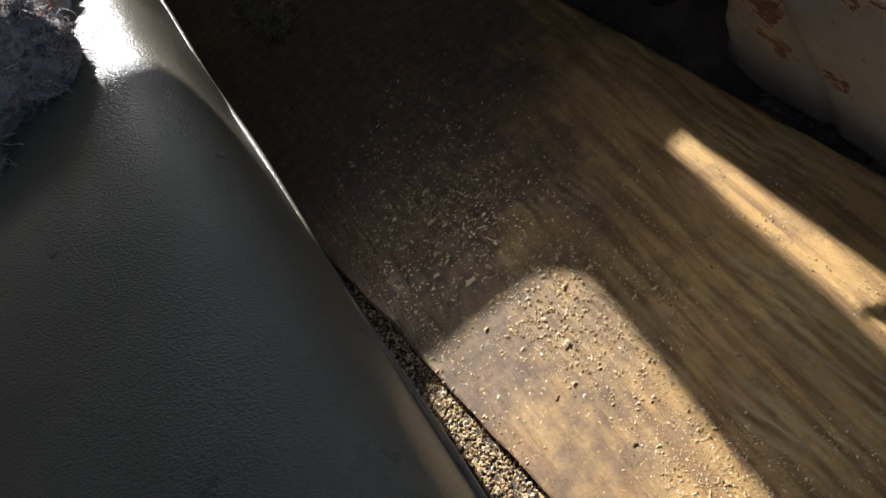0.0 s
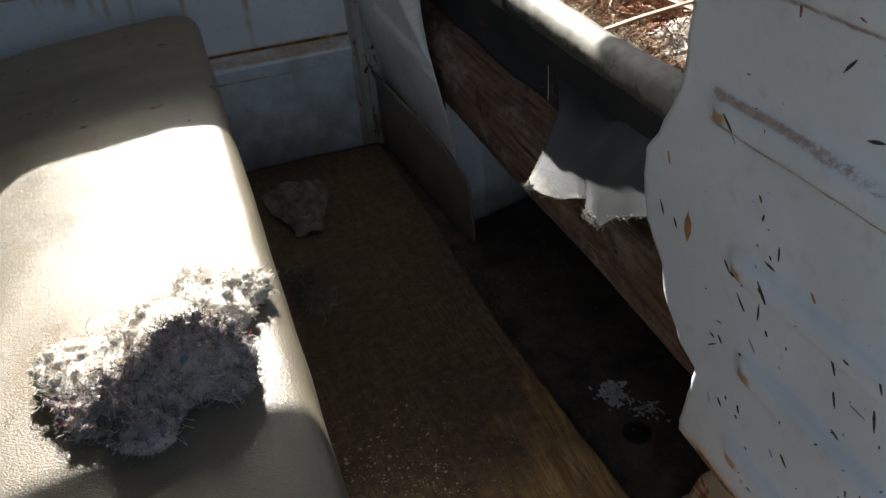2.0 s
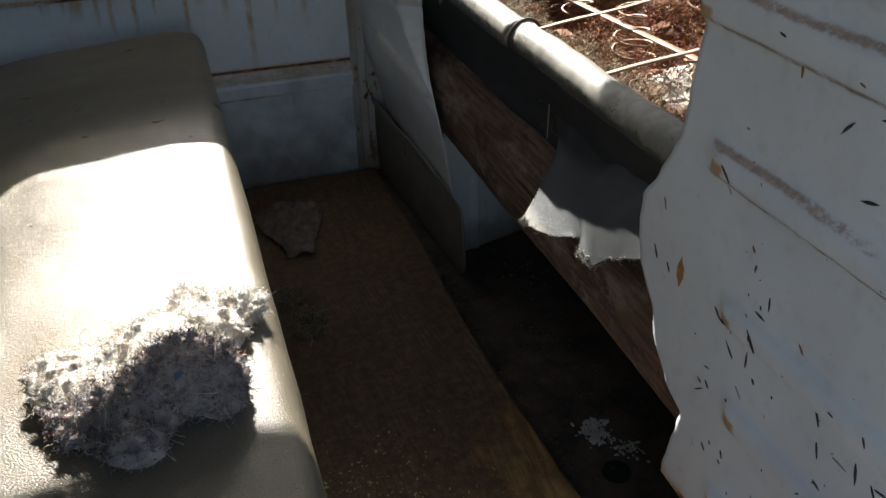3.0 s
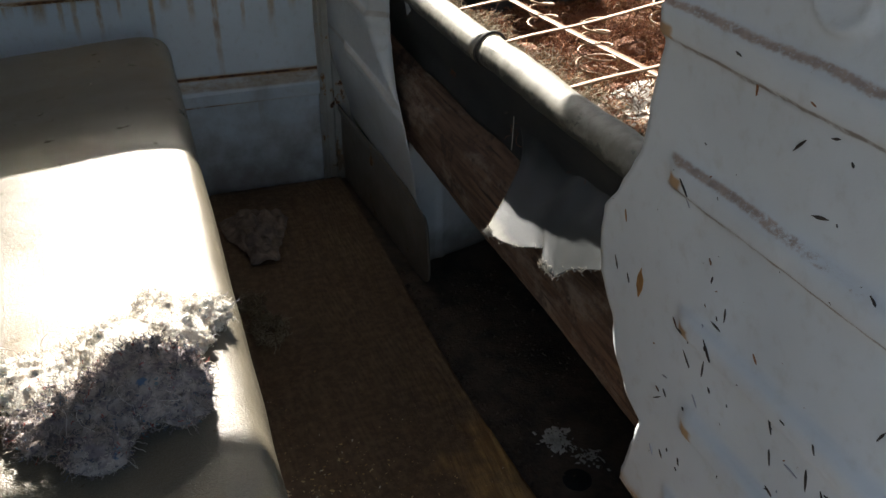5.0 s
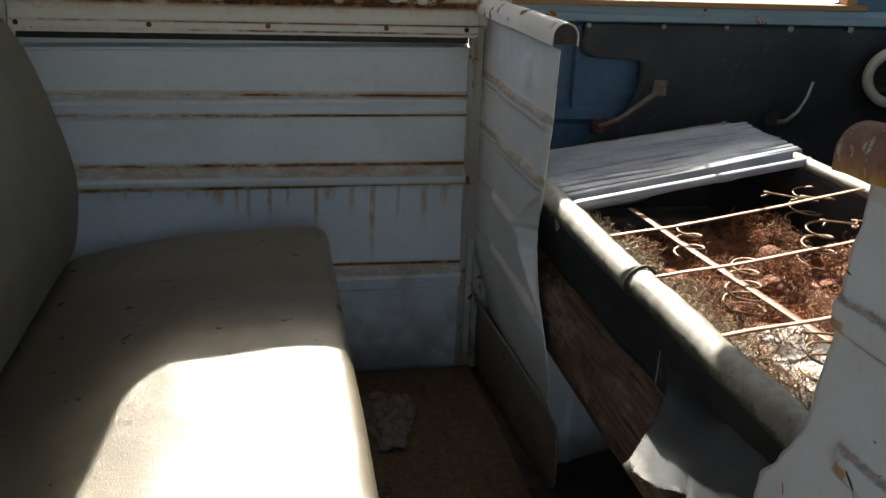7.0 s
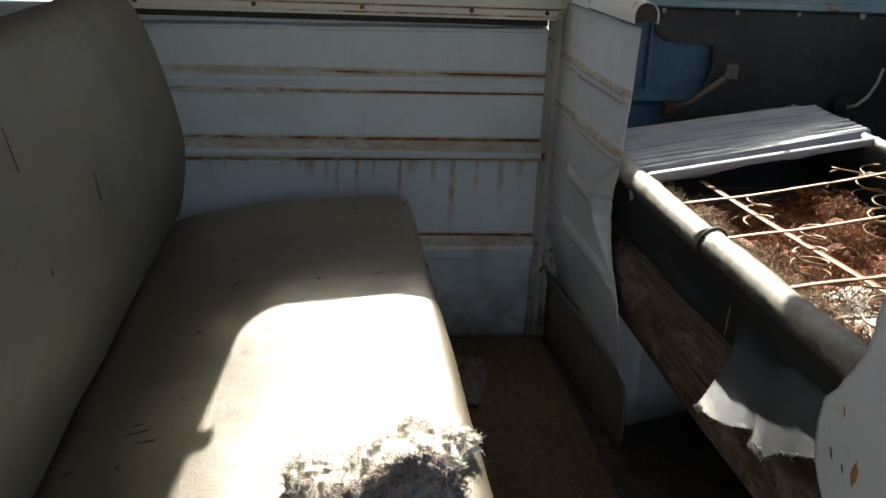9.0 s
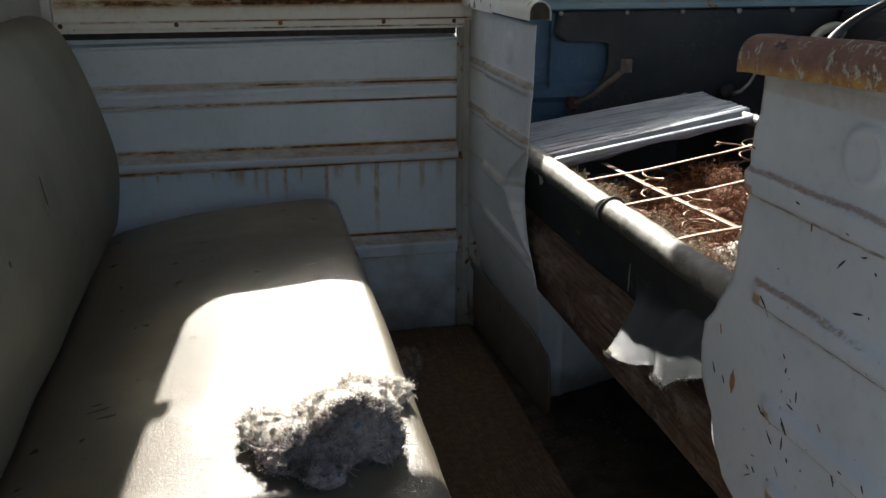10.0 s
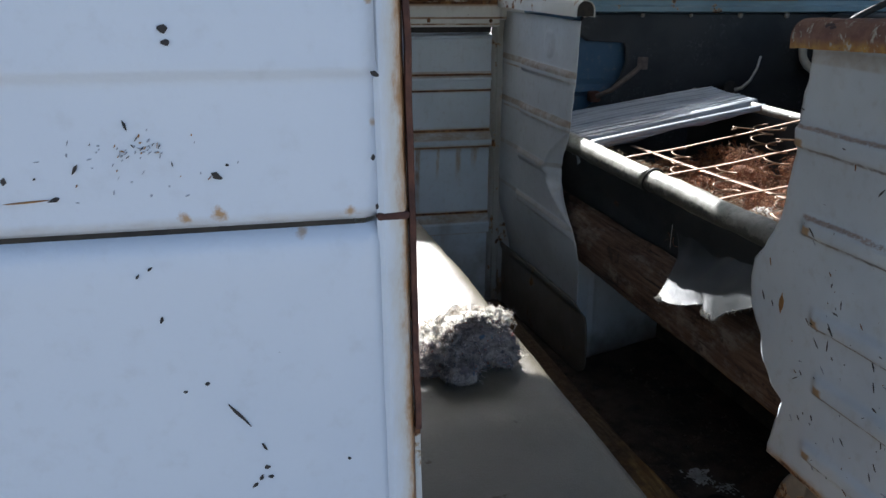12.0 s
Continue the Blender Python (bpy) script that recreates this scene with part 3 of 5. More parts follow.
def plywood():
    m, nt, bsdf = material("plywood", (0.30, 0.19, 0.09), 0.75)
    along = (1, 0.075, 1)
    ridge = grain(nt, 85, 3, 0.55, along, (0, 0, 4), 0.3)
    c = mix_rgb(nt, ramp(nt, ridge, 0.36, 0.62), (0.235, 0.120, 0.034), (0.49, 0.290, 0.088))
    c = mix_rgb(nt, op(nt, "MULTIPLY", ramp(nt, grain(nt, 6, 5), 0.48, 0.72), 0.5), c, (0.22, 0.135, 0.062))
    c = mix_rgb(nt, op(nt, "MULTIPLY", ramp(nt, grain(nt, 40, 6, 0.7), 0.55, 0.7), 0.6), c, (0.44, 0.29, 0.13))
    c = mix_rgb(nt, op(nt, "MULTIPLY", ramp(nt, grain(nt, 9, 4, 0.6), 0.6, 0.72), 0.35), c, (0.46, 0.38, 0.27))
    c = mix_rgb(nt, op(nt, "MULTIPLY", ramp(nt, grain(nt, 22, 8, 0.75), 0.48, 0.66), 0.6), c, (0.20, 0.115, 0.045))
    # soil, with shade put into its tone towards the back and the bench
    soil_shade = ramp(nt, op(nt, "ADD", op(nt, "ADD", axis(nt, "Y"), op(nt, "MULTIPLY", op(nt, "SUBTRACT", 0.30, axis(nt, "X")), 1.8)), op(nt, "MULTIPLY", grain(nt, 7, 7, 0.7), 1.1)), 1.06, 1.48)
    c = mix_rgb(nt, op(nt, "MULTIPLY", soil_shade, 0.94), c, mix_rgb(nt, ramp(nt, grain(nt, 60, 6, 0.7), 0.4, 0.65), (0.078, 0.046, 0.025), (0.16, 0.100, 0.054)))
    sweep = op(nt, "ADD", op(nt, "ADD", axis(nt, "X"), op(nt, "MULTIPLY", axis(nt, "Y"), 0.10)), op(nt, "MULTIPLY", grain(nt, 9, 4, 0.6, (1, 0.35, 1)), 0.035))
    ribs = op(nt, "ADD", 0.5, op(nt, "MULTIPLY", op(nt, "SINE", op(nt, "MULTIPLY", sweep, 640.0)), 0.5))
    ribs = op(nt, "MULTIPLY", ribs, ramp(nt, grain(nt, 60, 4, 0.6, (1, 0.10, 1), (0, 0, 6)), 0.34, 0.56))
    shown = op(nt, "MULTIPLY", ramp(nt, grain(nt, 6.5, 4, 0.6, (1, 0.6, 1)), 0.44, 0.62), op(nt, "SUBTRACT", 0.75, op(nt, "MULTIPLY", soil_shade, 0.6)))
    # paler rib crests: grazing light put into the wood colour
    c = mix_rgb(nt, op(nt, "MULTIPLY", ribs, shown), c, (0.46, 0.325, 0.165))
    c = mix_rgb(nt, op(nt, "MULTIPLY", ramp(nt, grain(nt, 420, 3, 0.7), 0.57, 0.69), 0.35), c, (0.15, 0.09, 0.04))
    put(nt, bsdf.inputs["Base Color"], c)
    relief(nt, bsdf, ridge, 0.006, 0.7)
    relief(nt, bsdf, op(nt, "MULTIPLY", ribs, shown), 0.004, 0.8)
    relief(nt, bsdf, grain(nt, 55, 4, 0.7, (1, 0.35, 1)), 0.004, 0.6)
    relief(nt, bsdf, grain(nt, 420, 5, 0.75), 0.0013, 0.8)
    return m


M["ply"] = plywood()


def pane_glass():
    m, nt, bsdf = material("dusty_glass", (0.95, 0.97, 0.96), 0.04)
    bsdf.inputs["Transmission Weight"].default_value, bsdf.inputs["IOR"].default_value = 1.0, 1.05
    return m


M["glass"] = pane_glass()


# ---- building blocks ----
def mesh_of(verts, faces, smooth=True):
    me = bpy.data.meshes.new("mesh")
    me.from_pydata([tuple(v) for v in verts], [], faces)
    if smooth:
        me.shade_smooth()
    me.update()
    return me


def from_bm(bm, smooth=True):
    me = bpy.data.meshes.new("mesh")
    bmesh.ops.recalc_face_normals(bm, faces=bm.faces)
    bm.to_mesh(me)
    bm.free()
    if smooth:
        me.shade_smooth()
    return me


def thing(name, at, label, category, group="", kind=""):
    ob = new(name)
    ob.location = at
    ob.empty_display_size = 0.05
    return tagged(ob, label, category, group, kind)


def part(name, me, mat, parent=None, label=""):
    """One mesh, built in the place's own coordinates, under its thing."""
    ob = new(name, me)
    if not me.materials:
        me.materials.append(M[mat])
    if parent:
        ob.parent = parent
        ob.matrix_parent_inverse = world_of(parent).inverted()
    return tagged(ob, label)


def world_of(ob):
    m = Matrix.Translation(ob.location)
    return m if ob.parent is None else Matrix.Identity(4)


def solo(name, me, mat, label, category, kind="", group=""):
    return tagged(part(name, me, mat), label, category, group, kind)


def sheet(fn, nu, nv, thick):
    """A sheet with thickness: fn(u, v) gives its front, u and v from 0 to 1."""
    p = np.array([[fn(i / nu, j / nv) for j in range(nv + 1)] for i in range(nu + 1)])
    du, dv = np.gradient(p, axis=0), np.gradient(p, axis=1)
    n = np.cross(du, dv)
    n /= np.linalg.norm(n, axis=2, keepdims=True) + 1e-12
    back = p - n * thick
    w, count = nv + 1, (nu + 1) * (nv + 1)
    verts = np.concatenate((p.reshape(-1, 3), back.reshape(-1, 3)))
    faces = []
    for i in range(nu):
        for j in range(nv):
            a = i * w + j
            faces += [(a, a + w, a + w + 1, a + 1), (a + count, a + 1 + count, a + w + 1 + count, a + w + count)]
    rim = [j for j in range(w)] + [i * w + nv for i in range(1, nu + 1)] + [nu * w + j for j in range(nv - 1, -1, -1)] + [i * w for i in range(nu - 1, 0, -1)]
    for a, b in zip(rim, rim[1:] + rim[:1]):
        faces.append((a, b, b + count, a + count))
    return mesh_of(verts, faces)


def box(x0, x1, y0, y1, z0, z1, r=0.004, seg=2):
    bm = bmesh.new()
    bmesh.ops.create_cube(bm, size=1)
    for v in bm.verts:
        v.co = Vector((x0 + (v.co.x + 0.5) * (x1 - x0), y0 + (v.co.y + 0.5) * (y1 - y0), z0 + (v.co.z + 0.5) * (z1 - z0)))
    if r:
        bmesh.ops.bevel(bm, geom=list(bm.edges), offset=r, segments=seg, affect="EDGES", profile=0.5)
    return from_bm(bm, False)


def tube(points, radius, sides=8, closed=False):
    pts = [Vector(p) for p in points]
    n = len(pts)
    verts, faces = [], []
    up = Vector((0.31, 0.17, 0.93))
    for i, p in enumerate(pts):
        a, b = (pts[(i - 1) % n], pts[(i + 1) % n]) if closed else (pts[max(i - 1, 0)], pts[min(i + 1, n - 1)])
        d = (b - a).normalized()
        s = d.cross(up).normalized()
        q = s.cross(d)
        r = radius(i / max(n - 1, 1)) if callable(radius) else radius
        for k in range(sides):
            ang = 2 * math.pi * k / sides
            verts.append(p + s * math.cos(ang) * r + q * math.sin(ang) * r)
    for i in range(n if closed else n - 1):
        for k in range(sides):
            j, l = (i + 1) % n, (k + 1) % sides
            faces.append((i * sides + k, i * sides + l, j * sides + l, j * sides + k))
    if not closed:
        faces += [tuple(range(sides - 1, -1, -1)), tuple((n - 1) * sides + k for k in range(sides))]
    return mesh_of(verts, faces)


def chaikin(pts, times=2, closed=True):
    for _ in range(times):
        out = []
        for a, b in zip(pts, pts[1:] + pts[:1]):
            out += [tuple(0.75 * p + 0.25 * q for p, q in zip(a, b)), tuple(0.25 * p + 0.75 * q for p, q in zip(a, b))]
        pts = out
    return pts


def bolster(profile, y0, y1, r, n, bulge=None):
    """A padded form: a closed outline (x, z) run along y, with rounded ends."""
    cx, cz = sum(p[0] for p in profile) / len(profile), sum(p[1] for p in profile) / len(profile)
    stations = [(y0 + r * (1 - math.cos(a)), math.sin(a)) for a in np.linspace(0, math.pi / 2, 7)]
    stations += [(y, 1.0) for y in np.linspace(y0 + r, y1 - r, n)[1:-1]]
    stations += [(y1 - r * (1 - math.cos(a)), math.sin(a)) for a in np.linspace(math.pi / 2, 0, 7)]
    verts, faces, w = [], [], len(profile)
    for y, k in stations:
        for x, z in profile:
            d = Vector((x - cx, z - cz))
            inset = r * (1 - k)
            s = max(0.0, 1 - inset / max(d.length, 1e-6))
            v = Vector((cx + d.x * s, y, cz + d.y * s))
            verts.append(v + bulge(v) if bulge else v)
    for i in range(len(stations) - 1):
        for k in range(w):
            l = (k + 1) % w
            faces.append((i * w + k, i * w + l, (i + 1) * w + l, (i + 1) * w + k))
    faces += [tuple(range(w - 1, -1, -1)), tuple((len(stations) - 1) * w + k for k in range(w))]
    return mesh_of(verts, faces)


def run(outline, a0, a1, n, place):
    """A closed outline (p, q) drawn out from a0 to a1 in n steps; place(a, p, q) gives the point."""
    w, verts, faces = len(outline), [], []
    for i in range(n + 1):
        a = a0 + (a1 - a0) * i / n
        verts += [place(a, p, q) for p, q in outline]
    for i in range(n):
        for k in range(w):
            l = (k + 1) % w
            faces.append((i * w + k, (i + 1) * w + k, (i + 1) * w + l, i * w + l))
    faces += [tuple(range(w)), tuple(n * w + k for k in range(w - 1, -1, -1))]
    bm = bmesh.new()
    bm.from_mesh(mesh_of(verts, faces, False))
    return from_bm(bm, False)


def rounded(x0, x1, z0, z1, r, n=6):
    pts = []
    for cx, cz, a in ((x1 - r, z1 - r, 0), (x0 + r, z1 - r, 90), (x0 + r, z0 + r, 180), (x1 - r, z0 + r, 270)):
        pts += [(cx + r * math.cos(radians(a + 90 * k / n)), cz + r * math.sin(radians(a + 90 * k / n))) for k in range(n + 1)]
    return pts


def plate_with_hole(x0, x1, z0, z1, hole, y0, y1):
    """An upright plate from y0 to y1 with a rounded() hole through it, its four arcs fanned to the plate's corners."""
    arc, outer = len(hole) // 4, []
    for k, (x, z) in enumerate(hole):
        q, m = divmod(k, arc)
        cx, cz = ((x1, z1), (x0, z1), (x0, z0), (x1, z0))[q]
        if 0 < m < arc - 1:
            outer.append((cx, cz))
        elif (m == 0) == (q % 2 == 0):
            outer.append((cx, z))
        else:
            outer.append((x, cz))
    n = len(hole)
    verts = [(x, y, z) for y in (y0, y1) for ring in (hole, outer) for x, z in ring]
    faces = []
    for k in range(n):
        l = (k + 1) % n
        faces += [(k, l, n + l, n + k), (2 * n + k, 3 * n + k, 3 * n + l, 2 * n + l), (k, 2 * n + k, 2 * n + l, l), (n + k, n + l, 3 * n + l, 3 * n + k)]
    bm = bmesh.new()
    bm.from_mesh(mesh_of(verts, faces, False))
    bmesh.ops.remove_doubles(bm, verts=bm.verts, dist=1e-5)
    bmesh.ops.dissolve_degenerate(bm, edges=bm.edges, dist=1e-6)
    bmesh.ops.recalc_face_normals(bm, faces=bm.faces)
    return from_bm(bm, False)


def ring_frame(outline, grow, y0, y1):
    """A moulded ring round an opening."""
    cx, cz = sum(p[0] for p in outline) / len(outline), sum(p[1] for p in outline) / len(outline)
    n, verts, faces = len(outline), [], []
    section = ((0.0, y1), (0.0, y0 + 0.004), (grow * 0.35, y0), (grow * 0.8, y0 + 0.002), (grow, y1))
    for g, y in section:
        for x, z in outline:
            d = Vector((x - cx, z - cz)).normalized()
            verts.append((x + g * d.x, y, z + g * d.y))
    m = len(section)
    for s in range(m):
        for k in range(n):
            l, q = (k + 1) % n, (s + 1) % m
            faces.append((s * n + k, s * n + l, q * n + l, q * n + k))
    bm = bmesh.new()
    bm.from_mesh(mesh_of(verts, faces, False))
    return from_bm(bm, True)


def lerp_table(table, v):
    for (a, p), (b, q) in zip(table, table[1:]):
        if a <= v <= b:
            return p + (q - p) * (v - a) / (b - a)
    return table[0][1] if v < table[0][0] else table[-1][1]


def smooth(lo, hi, v):
    t = min(max((v - lo) / (hi - lo), 0.0), 1.0)
    return t * t * (3 - 2 * t)


def ridge(v, lo, hi, soft=0.006):
    return smooth(lo - soft, lo + soft, v) * (1 - smooth(hi - soft, hi + soft, v))


def bump3(x, y, z, scale):
    return noise.noise(Vector((x, y, z)) * scale)


def disc_screw(at, normal, r=0.006):
    """A domed screw head with a cross slot."""
    bm = bmesh.new()
    bmesh.ops.create_uvsphere(bm, u_segments=10, v_segments=6, radius=r)
    q = Vector(normal).normalized()
    turn = Vector((0, 0, 1)).rotation_difference(q).to_matrix().to_4x4()
    for v in bm.verts:
        v.co.z *= 0.45
        if v.co.z > 0 and (abs(v.co.x) < r * 0.18 or abs(v.co.y) < r * 0.18):
            v.co.z *= 0.5
    bmesh.ops.transform(bm, matrix=Matrix.Translation(at) @ turn, verts=bm.verts)
    return from_bm(bm)


def chip(at, along, normal, half, width, rng):
    """A thin ragged flake or scratch lying on a surface."""
    n, a = Vector(normal).normalized(), Vector(along).normalized()
    b = n.cross(a)
    ring = []
    for k in range(10):
        t = 2 * math.pi * k / 10
        r = rng.uniform(0.55, 1.25)
        ring.append(Vector(at) + a * math.cos(t) * half * rng.uniform(0.85, 1.1) + b * math.sin(t) * abs(math.sin(t)) * width * 1.15 * r)
    verts = [Vector(at) + n * 0.0006] + [p + n * 0.0004 for p in ring] + [p - n * 0.0006 for p in ring]
    faces = [(0, k + 1, (k + 1) % 10 + 1) for k in range(10)] + [(k + 1, k + 11, (k + 1) % 10 + 11, (k + 1) % 10 + 1) for k in range(10)]
    bm = bmesh.new()
    bm.from_mesh(mesh_of(verts, faces, False))
    return from_bm(bm, False)


def merged(ob, voxel):
    mod = ob.modifiers.new("merge", "REMESH")
    mod.mode, mod.voxel_size, mod.use_smooth_shade = "VOXEL", voxel, True
    return ob


def fibres(seeds, length, radius, turns, rng, steps=7):
    """Curly loose fibres in one mesh: seeds gives (point, outward way) for each."""
    verts, faces = [], []
    for p, n in seeds:
        d = Vector([rng.gauss(0, 1) for _ in range(3)]).normalized()
        d = (d + n * 0.35).normalized()
        axis_turn = Vector([rng.gauss(0, 1) for _ in range(3)]).normalized()
        step = length * rng.uniform(0.5, 1.4) / steps
        r = radius * rng.uniform(0.6, 1.3)
        base = len(verts)
        q = Vector(p)
        for i in range(steps + 1):
            s = d.orthogonal().normalized()
            t = d.cross(s)
            for k in range(3):
                ang = k * 2.094
                verts.append(q + (s * math.cos(ang) + t * math.sin(ang)) * r)
            q = q + d * step
            d = (Matrix.Rotation(turns * rng.uniform(0.4, 1.3) / steps, 3, axis_turn) @ d + Vector([rng.gauss(0, 0.12) for _ in range(3)])).normalized()
        for i in range(steps):
            for k in range(3):
                l = (k + 1) % 3
                faces.append((base + i * 3 + k, base + i * 3 + l, base + i * 3 + 3 + l, base + i * 3 + 3 + k))
    return mesh_of(verts, faces)


def lumps_to_seeds(lumps, count, rng, floor=None):
    seeds = []
    total = sum(l[3] * l[4] for l in lumps)
    for cx, cy, cz, rx, ry, rz in lumps:
        for _ in range(int(count * rx * ry / total)):
            d = Vector([rng.gauss(0, 1) for _ in range(3)]).normalized()
            k = rng.uniform(0.72, 1.0)
            p = Vector((cx + d.x * rx * k, cy + d.y * ry * k, cz + d.z * rz * k))
            if floor is not None and p.z < floor:
                p.z = floor + rng.uniform(0, 0.004)
            seeds.append((p, d))
    return seeds


def blob(lumps, rough, sub=3):
    """Several rough lumps joined into one mass."""
    bm = bmesh.new()
    for cx, cy, cz, rx, ry, rz in lumps:
        made = bmesh.ops.create_icosphere(bm, subdivisions=sub, radius=1)
        for v in made["verts"]:
            d = v.co.copy()
            k = 1 + rough * (noise.noise(d * 2.3 + Vector((cx * 40, cy * 40, 0))) + 0.5 * noise.noise(d * 7))
            v.co = Vector((cx + d.x * rx * k, cy + d.y * ry * k, cz + d.z * rz * k))
    return from_bm(bm)


# ---- the van's body ----
ground = solo("ground", mesh_of([(-400, -400, -0.55), (400, -400, -0.55), (400, 400, -0.55), (-400, 400, -0.55)], [(0, 1, 2, 3)]), "ground", "dry pale earth round the parked van", "ground", "structure")

floor = solo("floor", box(-1.15, 1.75, 0.16, 2.02, -0.06, -0.016, 0), "dirt", "dark dirty steel floor of the van", "floor", "structure")

# far side wall below the window: beads and ledges pressed into one sheet
FAR = 1.95
PROFILE = [(0.002, -0.016), (0.0, 0.0), (0.0, 0.208), (-0.016, 0.211), (-0.019, 0.238), (-0.016, 0.243), (-0.003, 0.263), (0.0, 0.268),
           (0.0, 0.458), (-0.020, 0.461), (-0.024, 0.482), (-0.020, 0.487), (-0.004, 0.497), (0.0, 0.503), (0.0, 0.612), (-0.006, 0.615), (-0.007, 0.619),
           (-0.002, 0.622), (-0.002, 0.640), (-0.008, 0.642), (-0.008, 0.645), (-0.003, 0.650), (-0.006, 0.656), (0.0, 0.661), (0.0, 0.752), (-0.006, 0.755), (-0.006, 0.760), (0.024, 0.765), (0.024, 0.80)]
outline = PROFILE + [(0.045, 0.80), (0.045, -0.016)]


def wall_point(a, p, q):
    return (a, FAR + p + 0.0035 * bump3(a, 0, q, 5.0) + 0.0012 * bump3(a, 3, q, 22.0), q + 0.0015 * bump3(a, 7, q, 6.0) + 0.012 * (a - 0.43) * smooth(0.0, 0.2, q))


wall_far = thing("wall_far", (0, FAR, 0), "off-white painted steel side wall with pressed ledges and rust runs", "wall", kind="structure")
part("panel", run(outline, -1.12, 0.424, 110, wall_point), "wall", wall_far)
hole = rounded(-0.140, 0.372, 0.862, 1.30, 0.055)
part("window_panel", plate_with_hole(-0.488, 0.437, 0.785, 1.40, hole, 1.928, 1.940), "panel", wall_far, "off-white window panel with rust spots and scratches")
part("folded_edge", run([(1.921, 0.783), (1.940, 0.783), (1.940, 0.788), (1.926, 0.788), (1.926, 0.812), (1.921, 0.812)], -0.488, 0.43, 30, lambda a, p, q: (a, p + 0.001 * bump3(a, 1, 1, 9), q)), "panel", wall_far)
part("inner_panel", plate_with_hole(-1.12, 0.437, 0.79, 1.42, rounded(-0.150, 0.382, 0.852, 1.31, 0.06), 1.958, 1.975), "jamb", wall_far)
# added dark strip: stands in for the shade in the recess
part("gap_shade", box(-0.487, 0.4235, 1.957, 1.973, 0.7665, 0.7895, 0.002), "rubber", wall_far, "dark strip standing in for the shaded gap under the window panel")
for x in (-0.475, -0.23, 0.0, 0.24, 0.41):
    part("screw", disc_screw((x, 1.921, 0.800 + 0.002 * math.sin(x * 40)), (0, -1, 0), 0.0055), "rust", wall_far)
window_1 = thing("window_1", (0.115, FAR, 0.86), "rounded side window with a rusty frame", "window", kind="structure")
part("window_frame", ring_frame(hole, 0.022, 1.914, 1.930), "cap_rust", window_1, "rusted window surround")
part("gasket", ring_frame(rounded(-0.138, 0.370, 0.864, 1.298, 0.054), 0.006, 1.932, 1.955), "rubber", window_1)
part("latch", box(-0.145, -0.118, 1.916, 1.936, 1.095, 1.118, 0.004), "screw", window_1)
pane = part("pane", mesh_of([(x, 1.948, z) for x, z in rounded(-0.142, 0.374, 0.860, 1.302, 0.055)], [tuple(range(28))], False), "glass", window_1)
pane.visible_shadow = False

corner_post = thing("corner_post", (0.44, 1.94, 0), "dirty grey painted steel corner post", "post", kind="structure")
part("channel", run([(0.424, 1.955), (0.424, 1.936), (0.430, 1.928), (0.437, 1.932), (0.440, 1.940), (0.452, 1.936), (0.458, 1.945), (0.458, 1.97), (0.43, 1.97)], -0.016, 0.80, 30, lambda a, p, q: (p + 0.0015 * bump3(0, p, a, 8), q, a)), "post", corner_post)
part("lower_pillar", box(0.446, 0.52, 1.950, 1.99, -0.016, 0.80, 0.004), "post", corner_post)
part("pillar", box(0.437, 0.508, 1.928, 1.99, 0.80, 1.42, 0.006), "panel", corner_post)
part("screw_hole", disc_screw((0.462, 1.926, 0.885), (0, -1, 0), 0.005), "gap", corner_post)

# rear corner behind the backrest
part("strip", run([(-0.512, 1.926), (-0.492, 1.924), (-0.490, 1.95), (-0.512, 1.95)], 0.74, 1.40, 20, lambda a, p, q: (p, q + 0.002 * bump3(a, 0, 0, 9), a)), "jamb", wall_far)
wall_back = solo("wall_back", box(-1.16, -1.12, 0.21, 2.0, -0.06, 1.42, 0), "jamb", "off-white rear bulkhead", "wall", "structure")
ceiling = solo("ceiling", box(-1.16, 1.75, 0.21, 2.0, 1.42, 1.45, 0), "jamb", "off-white steel roof", "ceiling", "structure")

# cab side: far door with window
cab_hole = rounded(0.508, 1.33, 0.866, 1.30, 0.04)
door_1 = thing("door_1", (0.9, 1.97, 0), "blue cab door with a torn black card", "door", kind="structure")
part("door_panel", plate_with_hole(0.46, 1.75, 0.815, 1.42, cab_hole, 1.985, 2.01), "blue", door_1)
part("inner_skin", box(0.46, 1.75, 1.995, 2.015, -0.06, 0.815, 0), "blue", door_1)
part("sill", run([(1.95, 0.818), (1.938, 0.822), (1.938, 0.834), (1.948, 0.840), (1.95, 0.852), (1.99, 0.852), (1.99, 0.815)], 0.46, 1.70, 24, lambda a, p, q: (a, p + 0.002 * bump3(a, 0, 2, 7), q)), "sill_blue", door_1, "pale blue sill with rust, lightened as if lit")
part("window_strip", box(0.50, 1.36, 1.944, 1.986, 0.852, 0.866, 0.003), "amber", door_1, "brown rusted strip under the glass")
part("recess", run([(1.995, 0.50), (1.985, 0.52), (1.985, 0.585), (1.965, 0.60), (1.965, 0.62), (1.985, 0.635), (1.985, 0.81), (2.0, 0.81), (2.0, 0.50)], 0.52, 0.83, 8, lambda a, p, q: (a, p, q)), "blue", door_1)
part("rib", box(0.672, 0.684, 1.968, 1.99, 0.62, 0.81, 0.003), "blue", door_1)
pane = part("pane", mesh_of([(x, 1.998, z) for x, z in cab_hole], [tuple(range(28))], False), "glass", door_1)
pane.visible_shadow = False
part("vent_bar", tube([(0.835, 1.975, 0.862), (0.850, 1.975, 1.10), (0.86, 1.975, 1.30)], 0.006), "chrome", door_1)


